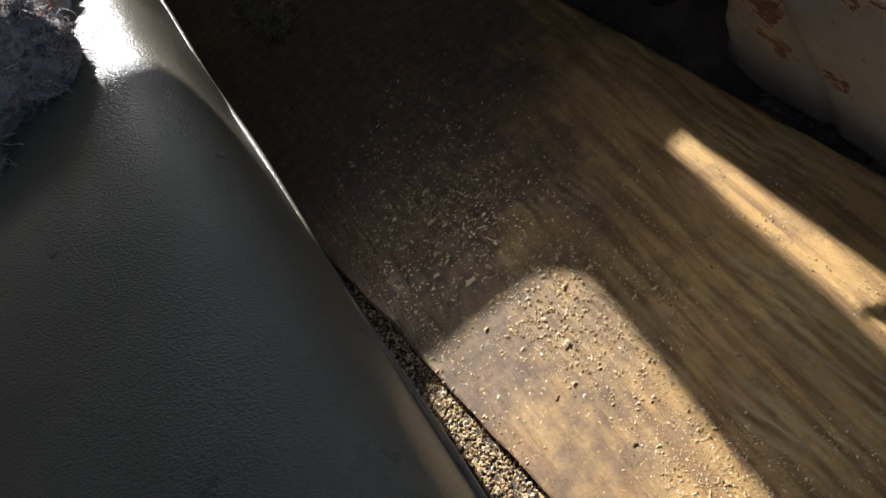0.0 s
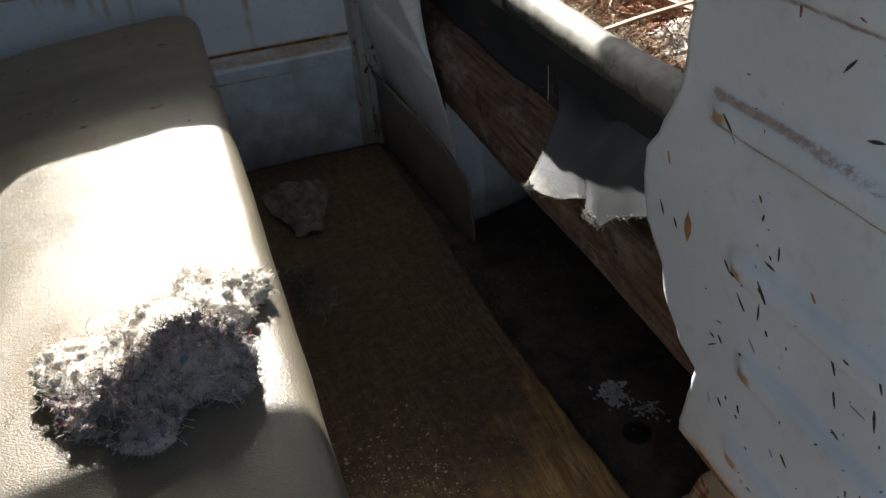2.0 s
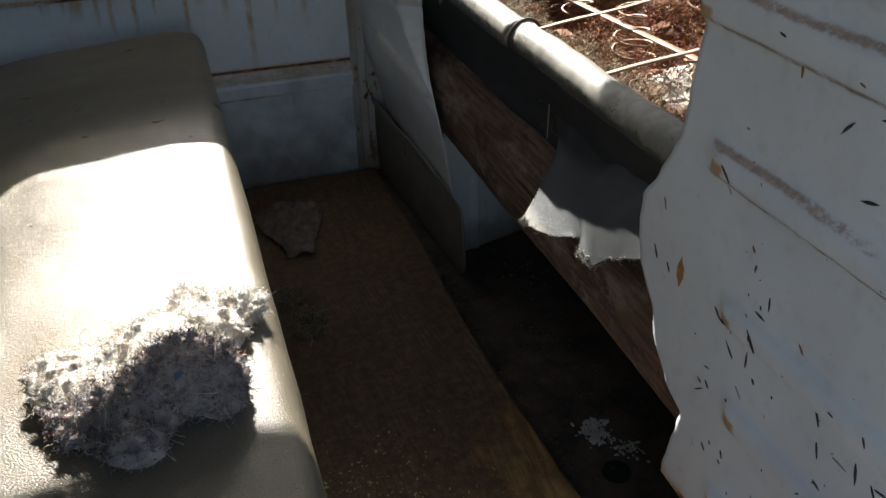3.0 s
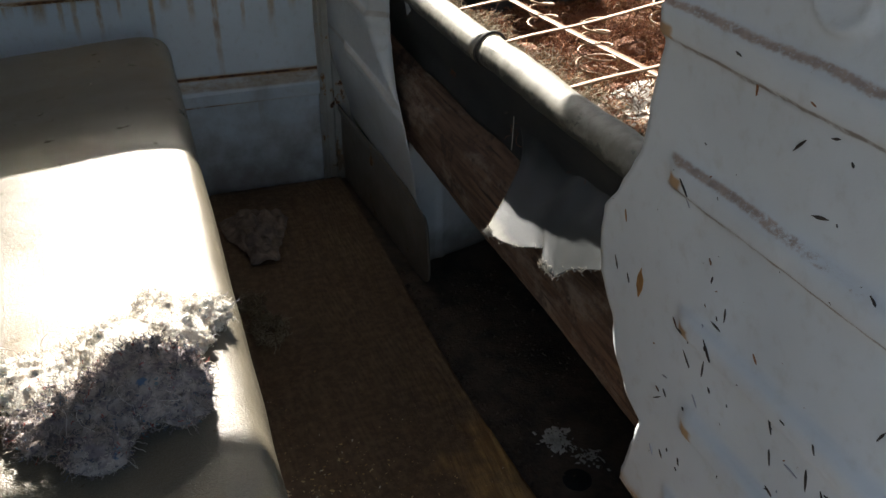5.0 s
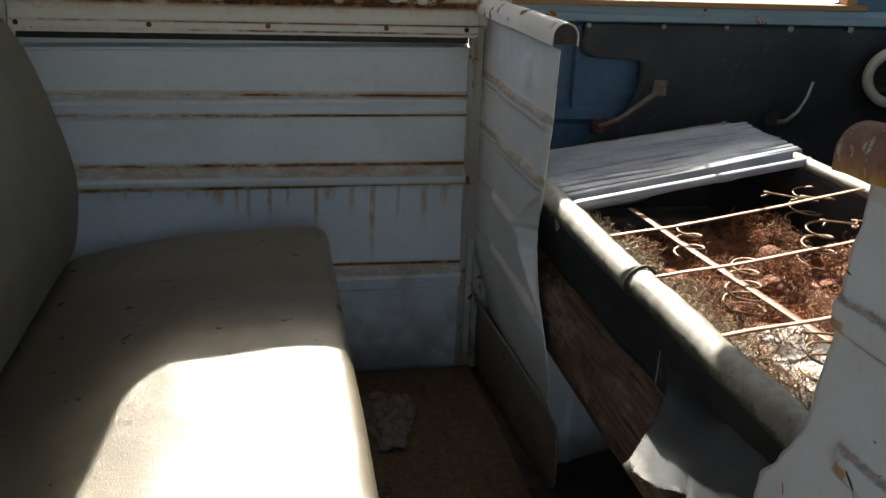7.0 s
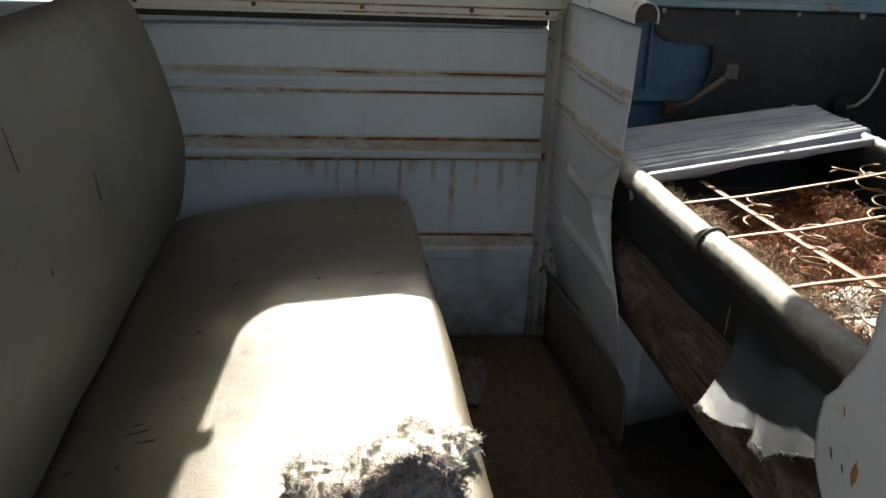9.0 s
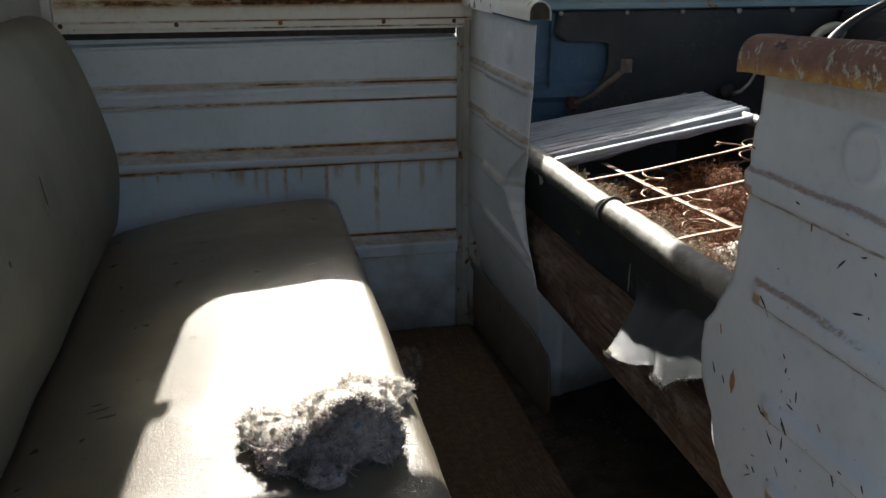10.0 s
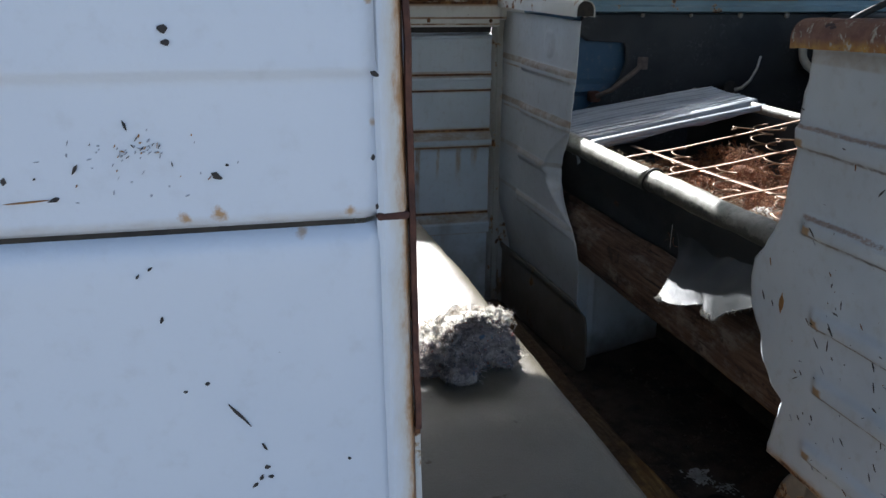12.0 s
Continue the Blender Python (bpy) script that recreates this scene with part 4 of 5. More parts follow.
def card_edge(z):
    return lerp_table(((0.30, 0.60), (0.50, 0.66), (0.545, 0.70), (0.575, 0.745), (0.605, 0.785), (0.64, 0.812), (0.68, 0.826), (0.735, 0.822), (0.742, 0.70), (0.76, 0.675), (0.815, 0.685)), z)


def card_point(u, v):
    z = 0.02 + 0.795 * v
    x0 = card_edge(z)
    x = x0 + (1.70 - x0) * u
    return (x, 1.955 + 0.004 * bump3(x, 0, z, 4.0), z)


part("door_card", sheet(card_point, 60, 120, 0.003), "black", door_1, "torn black hardboard card")
for x in (0.69, 0.866, 1.017, 1.176, 1.33):
    part("screw", disc_screw((x, 1.950, 0.811), (0, -1, 0), 0.0065 if x < 1.1 else 0.009), "screw", door_1)
lever = part("lever", tube([(0.728, 1.925, 0.590), (0.766, 1.905, 0.612), (0.826, 1.893, 0.662), (0.847, 1.892, 0.682)], lambda t: 0.0075 - 0.002 * abs(t - 0.5), 10), "lever", door_1, "bent dull brown door lever")
part("lever_plate", box(0.830, 0.860, 1.884, 1.892, 0.668, 0.702, 0.002), "lever", lever)
part("lever_foot", box(0.712, 0.744, 1.925, 1.955, 0.574, 0.604, 0.006), "rust_dark", lever)
crank = part("crank", tube([(1.160, 1.915, 0.602), (1.178, 1.905, 0.608), (1.196, 1.896, 0.630), (1.212, 1.892, 0.665), (1.218, 1.890, 0.700)], lambda t: 0.006 - 0.0025 * t, 10), "chrome", door_1, "curved chrome window crank")
part("crank_hub", disc_screw((1.158, 1.935, 0.604), (0, -1, 0), 0.022), "rubber", crank)

grip = [(1.425 + 0.052 * math.cos(a), 1.905 + 0.010 * math.cos(2 * a), 0.712 + 0.060 * math.sin(a)) for a in np.linspace(0, 2 * math.pi, 33)[:-1]]
part("door_grip", tube(grip, lambda t: 0.012, 12, True), "cream", door_1, "worn cream oval door grip")
part("grip_base", box(1.39, 1.48, 1.918, 1.955, 0.655, 0.685, 0.01), "rubber", door_1)
part("window_post", box(1.312, 1.34, 1.955, 1.998, 0.862, 1.31, 0.004), "amber", door_1, "brown rusted window post")
mirror = part("mirror", blob([(1.325, 2.09, 0.90, 0.030, 0.012, 0.016)], 0.05, 3), "chrome", door_1, "small outside mirror")
part("mirror_arm", tube([(1.345, 2.085, 0.905), (1.37, 2.05, 0.935), (1.38, 2.01, 0.945)], 0.005), "chrome", mirror)

# cab front and near side, outside the view
wall_front = thing("wall_front", (1.75, 1.1, 0), "cab front with dark dashboard", "wall", kind="structure")
part("front_panel", box(1.70, 1.75, 0.2, 2.01, -0.06, 0.84, 0.004), "blue", wall_front)
part("dashboard", box(1.46, 1.70, 0.24, 1.95, 0.62, 0.82, 0.03, 3), "black", wall_front)
part("screen_header", box(1.60, 1.75, 0.2, 2.01, 1.30, 1.42, 0.004), "jamb", wall_front)
for y in (0.21, 1.95):
    part("screen_pillar", box(1.64, 1.70, y, y + 0.05, 0.84, 1.30, 0.01), "jamb", wall_front)
wall_near = thing("wall_near", (-0.6, 0.23, 0), "white outer side of the van with a rusty door jamb", "wall", kind="structure")
part("cab_side", box(0.50, 1.75, 0.16, 0.20, -0.30, 0.84, 0.004), "outer", wall_near)
part("cab_pillar", box(0.47, 0.56, 0.16, 0.215, -0.06, 1.42, 0.008), "outer", wall_near)
# unseen header, hung low to keep skylight off the near seat and floor
part("door_header", box(-0.26, 1.75, 0.18, 0.215, 1.20, 1.45, 0.004), "outer", wall_near)
part("sill_panel", box(-0.26, 0.50, 0.10, 0.16, -0.30, -0.02, 0.01), "outer", wall_near)

# outer panel beside the door opening
OUT = 0.140


def edge_x(z):
    return -0.2015 - 0.030 * (z - 0.70)


def outer_y(x, z):
    return OUT + (-0.0055 * smooth(0.866, 0.8725, z) if z > 0.78 else 0.0) + 0.0015 * bump3(x, 0, z, 4)


def outer_point(lo, hi):
    def fn(u, v):
        z = lo + (hi - lo) * v
        x1 = edge_x(z) - 0.018
        x = -1.15 + (x1 + 1.15) * u
        round_in = 0.006 * smooth(x1 - 0.005, x1, x) ** 2
        lip = 0.004 * (1 - smooth(lo, lo + 0.006, z)) + 0.004 * smooth(hi - 0.006, hi, z)
        return (x, outer_y(x, z) + round_in + lip, z)
    return fn


part("upper_skin", sheet(outer_point(0.782, 1.45), 90, 240, 0.0015), "outer", wall_near)
part("lower_skin", sheet(outer_point(-0.30, 0.7788), 90, 80, 0.0015), "outer", wall_near)
part("seam", box(-1.15, -0.238, OUT + 0.004, OUT + 0.03, 0.774, 0.794, 0), "gap", wall_near, "dark gap between two body panels")


def jamb_piece(z0, z1, pts):
    return run(pts, z0, z1, 40, lambda a, p, q: (edge_x(a) + p + 0.0008 * bump3(0, 5, a, 30), OUT + q, a))


part("jamb_face", jamb_piece(-0.06, 1.42, [(-0.020, 0.006), (-0.016, 0.0035), (-0.003, 0.0045), (0.0, 0.010), (0.0, 0.05), (-0.02, 0.05)]), "edge", wall_near, "white door jamb with rust stains")
part("rust_flange", jamb_piece(0.632, 1.42, [(0.0005, 0.006), (0.0035, 0.006), (0.0045, 0.007), (0.0045, 0.011), (0.0005, 0.011)]), "rust_dark", wall_near, "rusted seal channel")
part("inner_flange", jamb_piece(-0.06, 1.42, [(0.0005, 0.0115), (0.0045, 0.0115), (0.0045, 0.026), (0.0005, 0.026)]), "jamb", wall_near)
part("hinge_mark", box(-0.224, -0.204, OUT + 0.003, OUT + 0.0105, 0.7795, 0.7845, 0.0015), "rust_dark", wall_near)
part("screw", disc_screw((-0.211, OUT + 0.007, 0.619), (0, -1, 0), 0.005), "rust_dark", wall_near)
part("screw", disc_screw((-0.209, OUT + 0.007, 0.565), (0, -1, 0), 0.005), "rust_dark", wall_near)
part("inner_lining", box(-1.12, -0.24, OUT + 0.05, OUT + 0.058, -0.02, 1.42, 0.002), "jamb", wall_near)

# chipped paint on the outer panel
rng = random.Random(11)
OUTER_CHIPS = ((-0.340, 0.895, 0.003, 0.0028, 0), (-0.339, 0.888, 0.0026, 0.0024, 10), (-0.313, 0.660, 0.012, 0.0010, -52), (-0.299, 0.636, 0.0032, 0.0014, -60), (-0.298, 0.621, 0.002, 0.0018, 0),
               (-0.296, 0.614, 0.002, 0.0013, 0), (-0.302, 0.614, 0.0022, 0.0013, 60), (-0.306, 0.609, 0.0026, 0.0013, 40), (-0.317, 0.813, 0.0034, 0.0022, -30), (-0.311, 0.819, 0.0012, 0.001, 0), (-0.226, 0.869, 0.0028, 0.0024, -30),
               (-0.227, 0.820, 0.002, 0.0016, 90), (-0.245, 0.620, 0.0012, 0.0010, 0), (-0.331, 0.684, 0.0016, 0.0013, 0), (-0.344, 0.680, 0.0014, 0.0009, 0), (-0.354, 0.728, 0.0022, 0.0012, 70), (-0.358, 0.760, 0.0018, 0.0008, 40),
               (-0.365, 0.756, 0.0018, 0.0008, 50), (-0.404, 0.8035, 0.0035, 0.0014, 15), (-0.418, 0.803, 0.013, 0.0007, 3), (-0.428, 0.815, 0.0022, 0.0016, 80), (-0.225, 0.790, 0.002, 0.0014, 80), (-0.364, 0.843, 0.0030, 0.0010, -70), (-0.392, 0.820, 0.003, 0.0012, 60))
for x, z, half, width, turn in OUTER_CHIPS:
    a = radians(turn)
    part("paint_chip", chip((x, outer_y(x, z) - 0.0006, z), (math.cos(a), 0, math.sin(a)), (0, -1, 0), half, width * 0.8, rng), "ochre" if half == 0.013 else "chip", wall_near)
for k in range(64):
    x, z = (rng.gauss(-0.358, 0.007), rng.gauss(0.829, 0.003)) if k < 26 else (rng.gauss(-0.362, 0.022), rng.gauss(0.824, 0.010))
    a = rng.gauss(0.9, 0.5)
    part("paint_chip", chip((x, outer_y(x, z) - 0.0006, z), (math.cos(a), 0, math.sin(a)), (0, -1, 0), rng.uniform(0.0005, 0.0018), rng.uniform(0.0002, 0.0005), rng), rng.choice(("ochre", "dull", "dull", "dull", "chip")), wall_near)

# ---- partition between load space and cab ----
PX = 0.455
NEAR_EDGE = ((0.232, 0.642), (0.252, 0.640), (0.335, 0.620), (0.347, 0.648), (0.385, 0.681), (0.412, 0.690), (0.447, 0.718), (0.490, 0.728), (0.520, 0.722),
             (0.545, 0.702), (0.593, 0.678), (0.650, 0.668), (0.732, 0.657), (0.835, 0.657))
NEAR_RIBS = ((0.702, 0.731, 0.668), (0.588, 0.612, 0.622), (0.470, 0.493, 0.578), (0.378, 0.402, 0.556), (0.28, 0.302, 0.56))
DIMPLES = ((0.482, 0.780), (0.292, 0.660))


def near_x(y, z):
    x = PX
    for lo, hi, start in NEAR_RIBS:
        x -= 0.0075 * ridge(z, lo, hi, 0.005) * smooth(start + 0.012, start - 0.012, y)
    for cy, cz in DIMPLES:
        r = math.hypot(y - cy, z - cz)
        x -= 0.006 * smooth(0.032, 0.025, r) - 0.003 * smooth(0.026, 0.018, r)
    x += 0.004 * bump3(0, y, z, 6) + 0.001 * bump3(0, y, z, 25)
    return x


def near_sheet(u, v):
    z = 0.240 + 0.60 * v
    ye = lerp_table(NEAR_EDGE, z) + 0.0025 * bump3(0, 0, z, 60)
    y = ye + (0.19 - ye) * u
    return (near_x(y, z) + 0.006 * smooth(0.03, 0.0, ye - y) * bump3(1, 0, z, 14), y, z)


partition_near = thing("partition", (PX, 0.45, 0), "dented white steel partition torn along one edge", "partition", kind="structure")
part("partition_sheet", sheet(near_sheet, 90, 170, 0.0016), "partition", partition_near)

MARKS = ((0.649, 0.475, 0.0202, 90),
         (0.685, 0.527, 0.0078, 70),
         (0.693, 0.472, 0.0095, 60),
         (0.670, 0.468, 0.0064, 60),
         (0.551, 0.537, 0.0043, 90),
         (0.492, 0.676, 0.0103, -50),
         (0.461, 0.638, 0.0102, -15),
         (0.560, 0.717, 0.0044, 15),
         (0.461, 0.463, 0.0091, 65),
         (0.454, 0.436, 0.0091, 70),
         (0.415, 0.450, 0.0103, 75),
         (0.410, 0.486, 0.0051, 60),
         (0.400, 0.611, 0.0066, 35),
         (0.354, 0.613, 0.0076, 30),
         (0.534, 0.481, 0.0127, 50),
         (0.598, 0.597, 0.0109, 40),
         (0.446, 0.682, 0.0027, 50),
         (0.332, 0.689, 0.0025, 20),
         (0.341, 0.665, 0.0029, 20))
for k, (y, z, half, turn) in enumerate(MARKS):
    a = radians(turn)
    part("paint_chip", chip((near_x(y, z) - 0.0004, y, z), (0, -math.cos(a), -math.sin(a)), (-1, 0, 0), half * 0.8, max(0.0008, half * (0.10 if k else 0.2)), rng), "ochre" if k in (0, 1) else "chip", partition_near)


for k in range(120):
    y, z = rng.uniform(0.22, 0.66), rng.uniform(0.26, 0.70)
    if k < 75:
        y, z = rng.uniform(0.22, 0.60), 0.26 + 0.26 * rng.random() ** 1.1
    if y > lerp_table(NEAR_EDGE, z) - 0.012:
        continue
    a = radians(rng.gauss(56, 20) if rng.random() < 0.75 else rng.uniform(-60, 20))
    half = rng.choice((0.0012, 0.0015, 0.002, 0.003, 0.004, 0.006, 0.008))
    part("paint_chip", chip((near_x(y, z) - 0.0004, y, z), (0, -math.cos(a), -math.sin(a)), (-1, 0, 0), half, min(0.0008, half * rng.uniform(0.10, 0.40)), rng), rng.choice(("chip", "chip", "chip", "chip", "dull", "rust")), partition_near)


def near_foot(u, v):
    y0 = 0.575 + 0.155 * v + 0.006 * bump3(v * 4, 0, 0, 1)
    y = y0 + (0.19 - y0) * u
    z = 0.246 * (1 - v)
    x = PX + 0.006 + 0.044 * smooth(0, 1, v) + 0.004 * bump3(0, y, z, 9) + 0.012 * smooth(0.66, 0.73, y) + 0.004 * ridge(y, 0.545 + 0.03 * v, 0.557 + 0.03 * v, 0.005) + 0.002 * bump3(3, y, z, 30)
    return (x, y, z - 0.012 * v)


part("partition_foot", sheet(near_foot, 60, 30, 0.002), "lower", partition_near, "rusted lower edge of the partition")


def cap_outline(r, flat):
    pts = [(-r, -r * 0.6)]
    pts += [(math.cos(a) * -r, math.sin(a) * r) for a in np.linspace(0, math.pi, 15)]
    pts += [(r, -r * 0.6)]
    inner = [(x * 0.90, z * 0.92 if z > 0 else z) for x, z in reversed(pts)]
    return pts + inner


def cap_near_point(a, p, q):
    return (PX + 0.004 + p + 0.0012 * bump3(a, p * 9, q * 9, 20), a, 0.846 + 0.046 * (0.69 - a) + q + 0.001 * bump3(a, 5, 5, 30))


part("cap_rail", run(cap_outline(0.0245, 0.1), 0.19, 0.678, 60, cap_near_point), "cap", partition_near, "rusted rounded cap with flaking white paint")
part("cap_end", mesh_of([(PX + 0.004, 0.6755, 0.846)] + [(PX + 0.004 - 0.0235 * math.cos(a), 0.6755, 0.845 + 0.0245 * math.sin(a)) for a in np.linspace(-0.5, math.pi + 0.5, 20)], [(0, k + 1, k + 2) for k in range(19)], False), "cap", partition_near)

FAR_EDGE = ((0.150, 1.440), (0.190, 1.431), (0.227, 1.409), (0.260, 1.387), (0.300, 1.373), (0.335, 1.378), (0.365, 1.402), (0.380, 1.447), (0.400, 1.498), (0.420, 1.532), (0.440, 1.553), (0.475, 1.563), (0.500, 1.552), (0.520, 1.534), (0.540, 1.510), (0.560, 1.482), (0.580, 1.453), (0.640, 1.443), (0.690, 1.436), (0.710, 1.433), (0.800, 1.424))
FAR_RIBS = ((0.688, 0.712), (0.578, 0.600), (0.462, 0.482), (0.345, 0.367))


def far_sheet(u, v):
    z = 0.150 + 0.675 * v
    ye = lerp_table(FAR_EDGE, z) + 0.003 * bump3(0, 0, z, 50)
    y = ye + (1.945 - ye) * u
    x = PX + 0.040 * smooth(0.34, 0.14, z)
    for lo, hi in FAR_RIBS:
        x -= 0.007 * ridge(z, lo, hi, 0.005) * smooth(1.80, 1.77, y) * smooth(ye + 0.012, ye + 0.04, y)
    r = math.hypot(y - 1.60, z - 0.765)
    x -= 0.005 * smooth(0.034, 0.026, r)
    x += 0.004 * bump3(0, y, z, 7) 
    crease = ye + 0.026 * max(0.0, math.sin(math.pi * min(max((z - 0.365) / 0.215, 0.0), 1.0)))
    x += 1.2 * max(0.0, crease - y) - 0.004 * ridge(y, crease, crease + 0.004, 0.003) * (crease > ye + 0.004)
    return (x, y, z)


partition_far = thing("partition", (PX, 1.7, 0), "short white steel partition with a curled torn edge", "partition", kind="structure")
part("partition_sheet", sheet(far_sheet, 70, 170, 0.0016), "partition_far", partition_far)


def kick_point(u, v):
    end = 1.388 + 0.09 * (1 - math.sqrt(max(0.0, 1 - (2 * v - 1) ** 4)))
    y = 1.945 + (end - 1.945) * u
    z = 0.176 * (1 - v) - 0.010 * v
    return (PX + 0.020 + 0.022 * u + 0.008 * v * u + 0.004 * bump3(0, y, z, 8) - 0.008 * ridge(v, -0.1, 0.10, 0.05), y, z)


part("kick_plate", sheet(kick_point, 60, 30, 0.003), "kick", partition_far, "dirty dark plate along the floor")


def cap_far_point(a, p, q):
    return (PX - 0.004 + p * 0.9, a, 0.848 + q * 0.92 + 0.002 * bump3(a, 0, 0, 9))


part("cap_rail", run(cap_outline(0.024, 0.1), 1.395, 1.925, 40, cap_far_point), "cap_white", partition_far, "dented white cap rail open at the end")

# dark core added for the shade inside the open rail
part("cap_shade", run([(x * 0.86, z * 0.86) for x, z in cap_outline(0.024, 0.1)[:17]], 1.398, 1.92, 4, cap_far_point), "gap", partition_far)

# white box panel under the cab seat
seat_box = thing("seat_box", (0.62, 1.5, 0), "off-white steel box below the cab seat", "seat box")
part("side_panel", sheet(lambda u, v: (0.50 + 0.30 * u, 1.50 + 0.10 * u + 0.004 * bump3(u, 0, v, 3) - 0.008 * ridge(u, 0.22, 0.25, 0.015), -0.014 + 0.36 * v), 40, 30, 0.002), "partition_far", seat_box)
part("front_panel", box(0.80, 0.815, 0.25, 1.90, -0.014, 0.40, 0.003), "dirt", seat_box)

# ---- load space: board, bench, loose things ----
def board_left(y):
    return 0.112 - 0.115 * (y - 0.47)


def board_right(y):
    return 0.460 + 0.030 * max(0.0, (1.05 - y) / 0.55) + 0.0015 * math.sin(y * 9)


def board_point(u, v):
    y = 0.175 + 1.755 * v + 0.004 * bump3(u, 0, 3, 9) * (v > 0.98)
    x = board_left(y) + (board_right(y) - board_left(y)) * u
    x += 0.0015 * bump3(0, y, u, 30) * (1 if u in (0.0, 1.0) else 0)
    return (x, y, 0.0012 * bump3(x * 40, y * 1.2, 0, 1) + 0.0015 * bump3(x, y, 0, 5))


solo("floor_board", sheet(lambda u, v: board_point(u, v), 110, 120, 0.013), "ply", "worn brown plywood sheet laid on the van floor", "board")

bench = thing("bench_seat", (-0.15, 1.05, -0.014), "olive grey vinyl bench seat with a sunlit cushion", "bench seat")
CUSHION = chaikin([(0.085, 0.262), (0.110, 0.285), (0.115, 0.350), (0.110, 0.394), (0.082, 0.407), (0.0, 0.407), (-0.10, 0.402), (-0.22, 0.388), (-0.34, 0.362), (-0.43, 0.335), (-0.45, 0.27)], 3)


def cushion_bulge(v):
    k = smooth(0.33, 0.40, v.z)
    sag = 0.010 * math.sin((v.y - 0.22) / 1.63 * math.pi) - 0.006
    return Vector((0.0015 * bump3(v.x, v.y, v.z, 12), 0, k * (sag + 0.0035 * bump3(v.x, v.y, 0, 7) + 0.0015 * bump3(v.x, v.y, 4, 18))))


part("seat_cushion", bolster(CUSHION, 0.235, 1.862, 0.040, 120, cushion_bulge), "seat", bench)
part("piping", tube([(0.1125 + 0.001 * math.sin(y * 23), y, 0.318) for y in np.linspace(0.27, 1.83, 80)], 0.0022, 8), "seat", bench, "worn seam piping")
part("seat_base", box(-0.44, 0.066, 0.26, 1.84, -0.016, 0.268, 0.006), "kick", bench)
BACK = chaikin([(-0.400, 0.345), (-0.386, 0.40), (-0.374, 0.50), (-0.385, 0.58), (-0.415, 0.69), (-0.458, 0.795), (-0.492, 0.832), (-0.555, 0.826), (-0.60, 0.79), (-0.56, 0.56), (-0.50, 0.345)], 3)


def back_bulge(v):
    return Vector((0.004 * bump3(v.x, v.y, v.z, 6) + 0.010 * math.sin((v.y - 0.24) / 1.62 * math.pi) * smooth(0.35, 0.55, v.z), 0, 0))


part("backrest", bolster(BACK, 0.285, 1.868, 0.045, 100, back_bulge), "back", bench, "dark olive vinyl backrest")
part("back_support", box(-0.60, -0.52, 0.30, 1.84, -0.016, 0.42, 0.006), "kick", bench)

def outermost(profile, at, across):
    """The largest height (across 0) or depth (across 1) of a closed outline at one place of it."""
    best = -9.0
    for p, q in zip(profile, profile[1:] + profile[:1]):
        a, b = p[across], q[across]
        if min(a, b) <= at <= max(a, b) and a != b:
            best = max(best, p[1 - across] + (q[1 - across] - p[1 - across]) * (at - a) / (b - a))
    return best


def cushion_top(x, y):
    z = outermost(CUSHION, x, 0)
    return z + cushion_bulge(Vector((x, y, z))).z


def back_front(y, z):
    x = outermost(BACK, z, 1)
    return x + back_bulge(Vector((x, y, z))).x


# dark creases and pits worn into the vinyl
for x, y, half, wide, turn in ((-0.290, 0.930, 0.030, 0.0035, 24), (-0.278, 0.903, 0.026, 0.003, 18), (-0.300, 0.948, 0.014, 0.002, 25), (-0.258, 0.993, 0.003, 0.003, 0), (0.038, 1.198, 0.0025, 0.003, 0), (0.035, 1.174, 0.003, 0.003, 0), (0.073, 1.141, 0.004, 0.003, 40),
                               (-0.162, 1.265, 0.002, 0.002, 0), (-0.143, 1.431, 0.0025, 0.0025, 0), (-0.215, 1.405, 0.006, 0.0014, 10), (-0.140, 1.095, 0.003, 0.002, 30), (-0.170, 1.060, 0.002, 0.002, 0), (-0.172, 1.050, 0.0018, 0.002, 0), (-0.095, 1.11, 0.002, 0.0022, 0)):
    deep = cushion_top(x, y)
    a = radians(turn)
    part("worn_mark", chip((x, y, deep - 0.0002), (math.cos(a), math.sin(a), 0), (0, 0, 1), half, wide * 0.6, rng), "grime", bench)
for y, z, half, wide, turn, mat in ((1.165, 0.600, 0.050, 0.004, -62, "grime"), (1.150, 0.585, 0.045, 0.003, -60, "pale_scuff"), (0.845, 0.622, 0.010, 0.007, 60, "pale_scuff"), (0.922, 0.588, 0.006, 0.004, -70, "grime"), (0.95, 0.70, 0.06, 0.003, -60, "grime")):
    a = radians(turn)
    part("worn_mark", chip((back_front(y, z) + 0.0004, y, z), (0, math.cos(a), math.sin(a)), (1, 0, 0.15), half, wide * 0.6, rng), mat, bench)

# felt clump lying on the cushion
rng = random.Random(4)
CLUMP = [(-0.055, 0.747, 0.416, 0.060, 0.054, 0.018), (-0.052, 0.700, 0.412, 0.046, 0.040, 0.015), (0.002, 0.765, 0.420, 0.060, 0.054, 0.026), (0.020, 0.706, 0.428, 0.052, 0.046, 0.038), (-0.012, 0.694, 0.422, 0.050, 0.042, 0.030), (0.042, 0.790, 0.420, 0.042, 0.050, 0.024),
         (0.075, 0.812, 0.418, 0.026, 0.028, 0.018), (-0.092, 0.760, 0.416, 0.026, 0.036, 0.018), (-0.024, 0.648, 0.418, 0.028, 0.024, 0.018), (0.030, 0.845, 0.416, 0.018, 0.020, 0.014), (0.045, 0.690, 0.422, 0.026, 0.036, 0.022)]
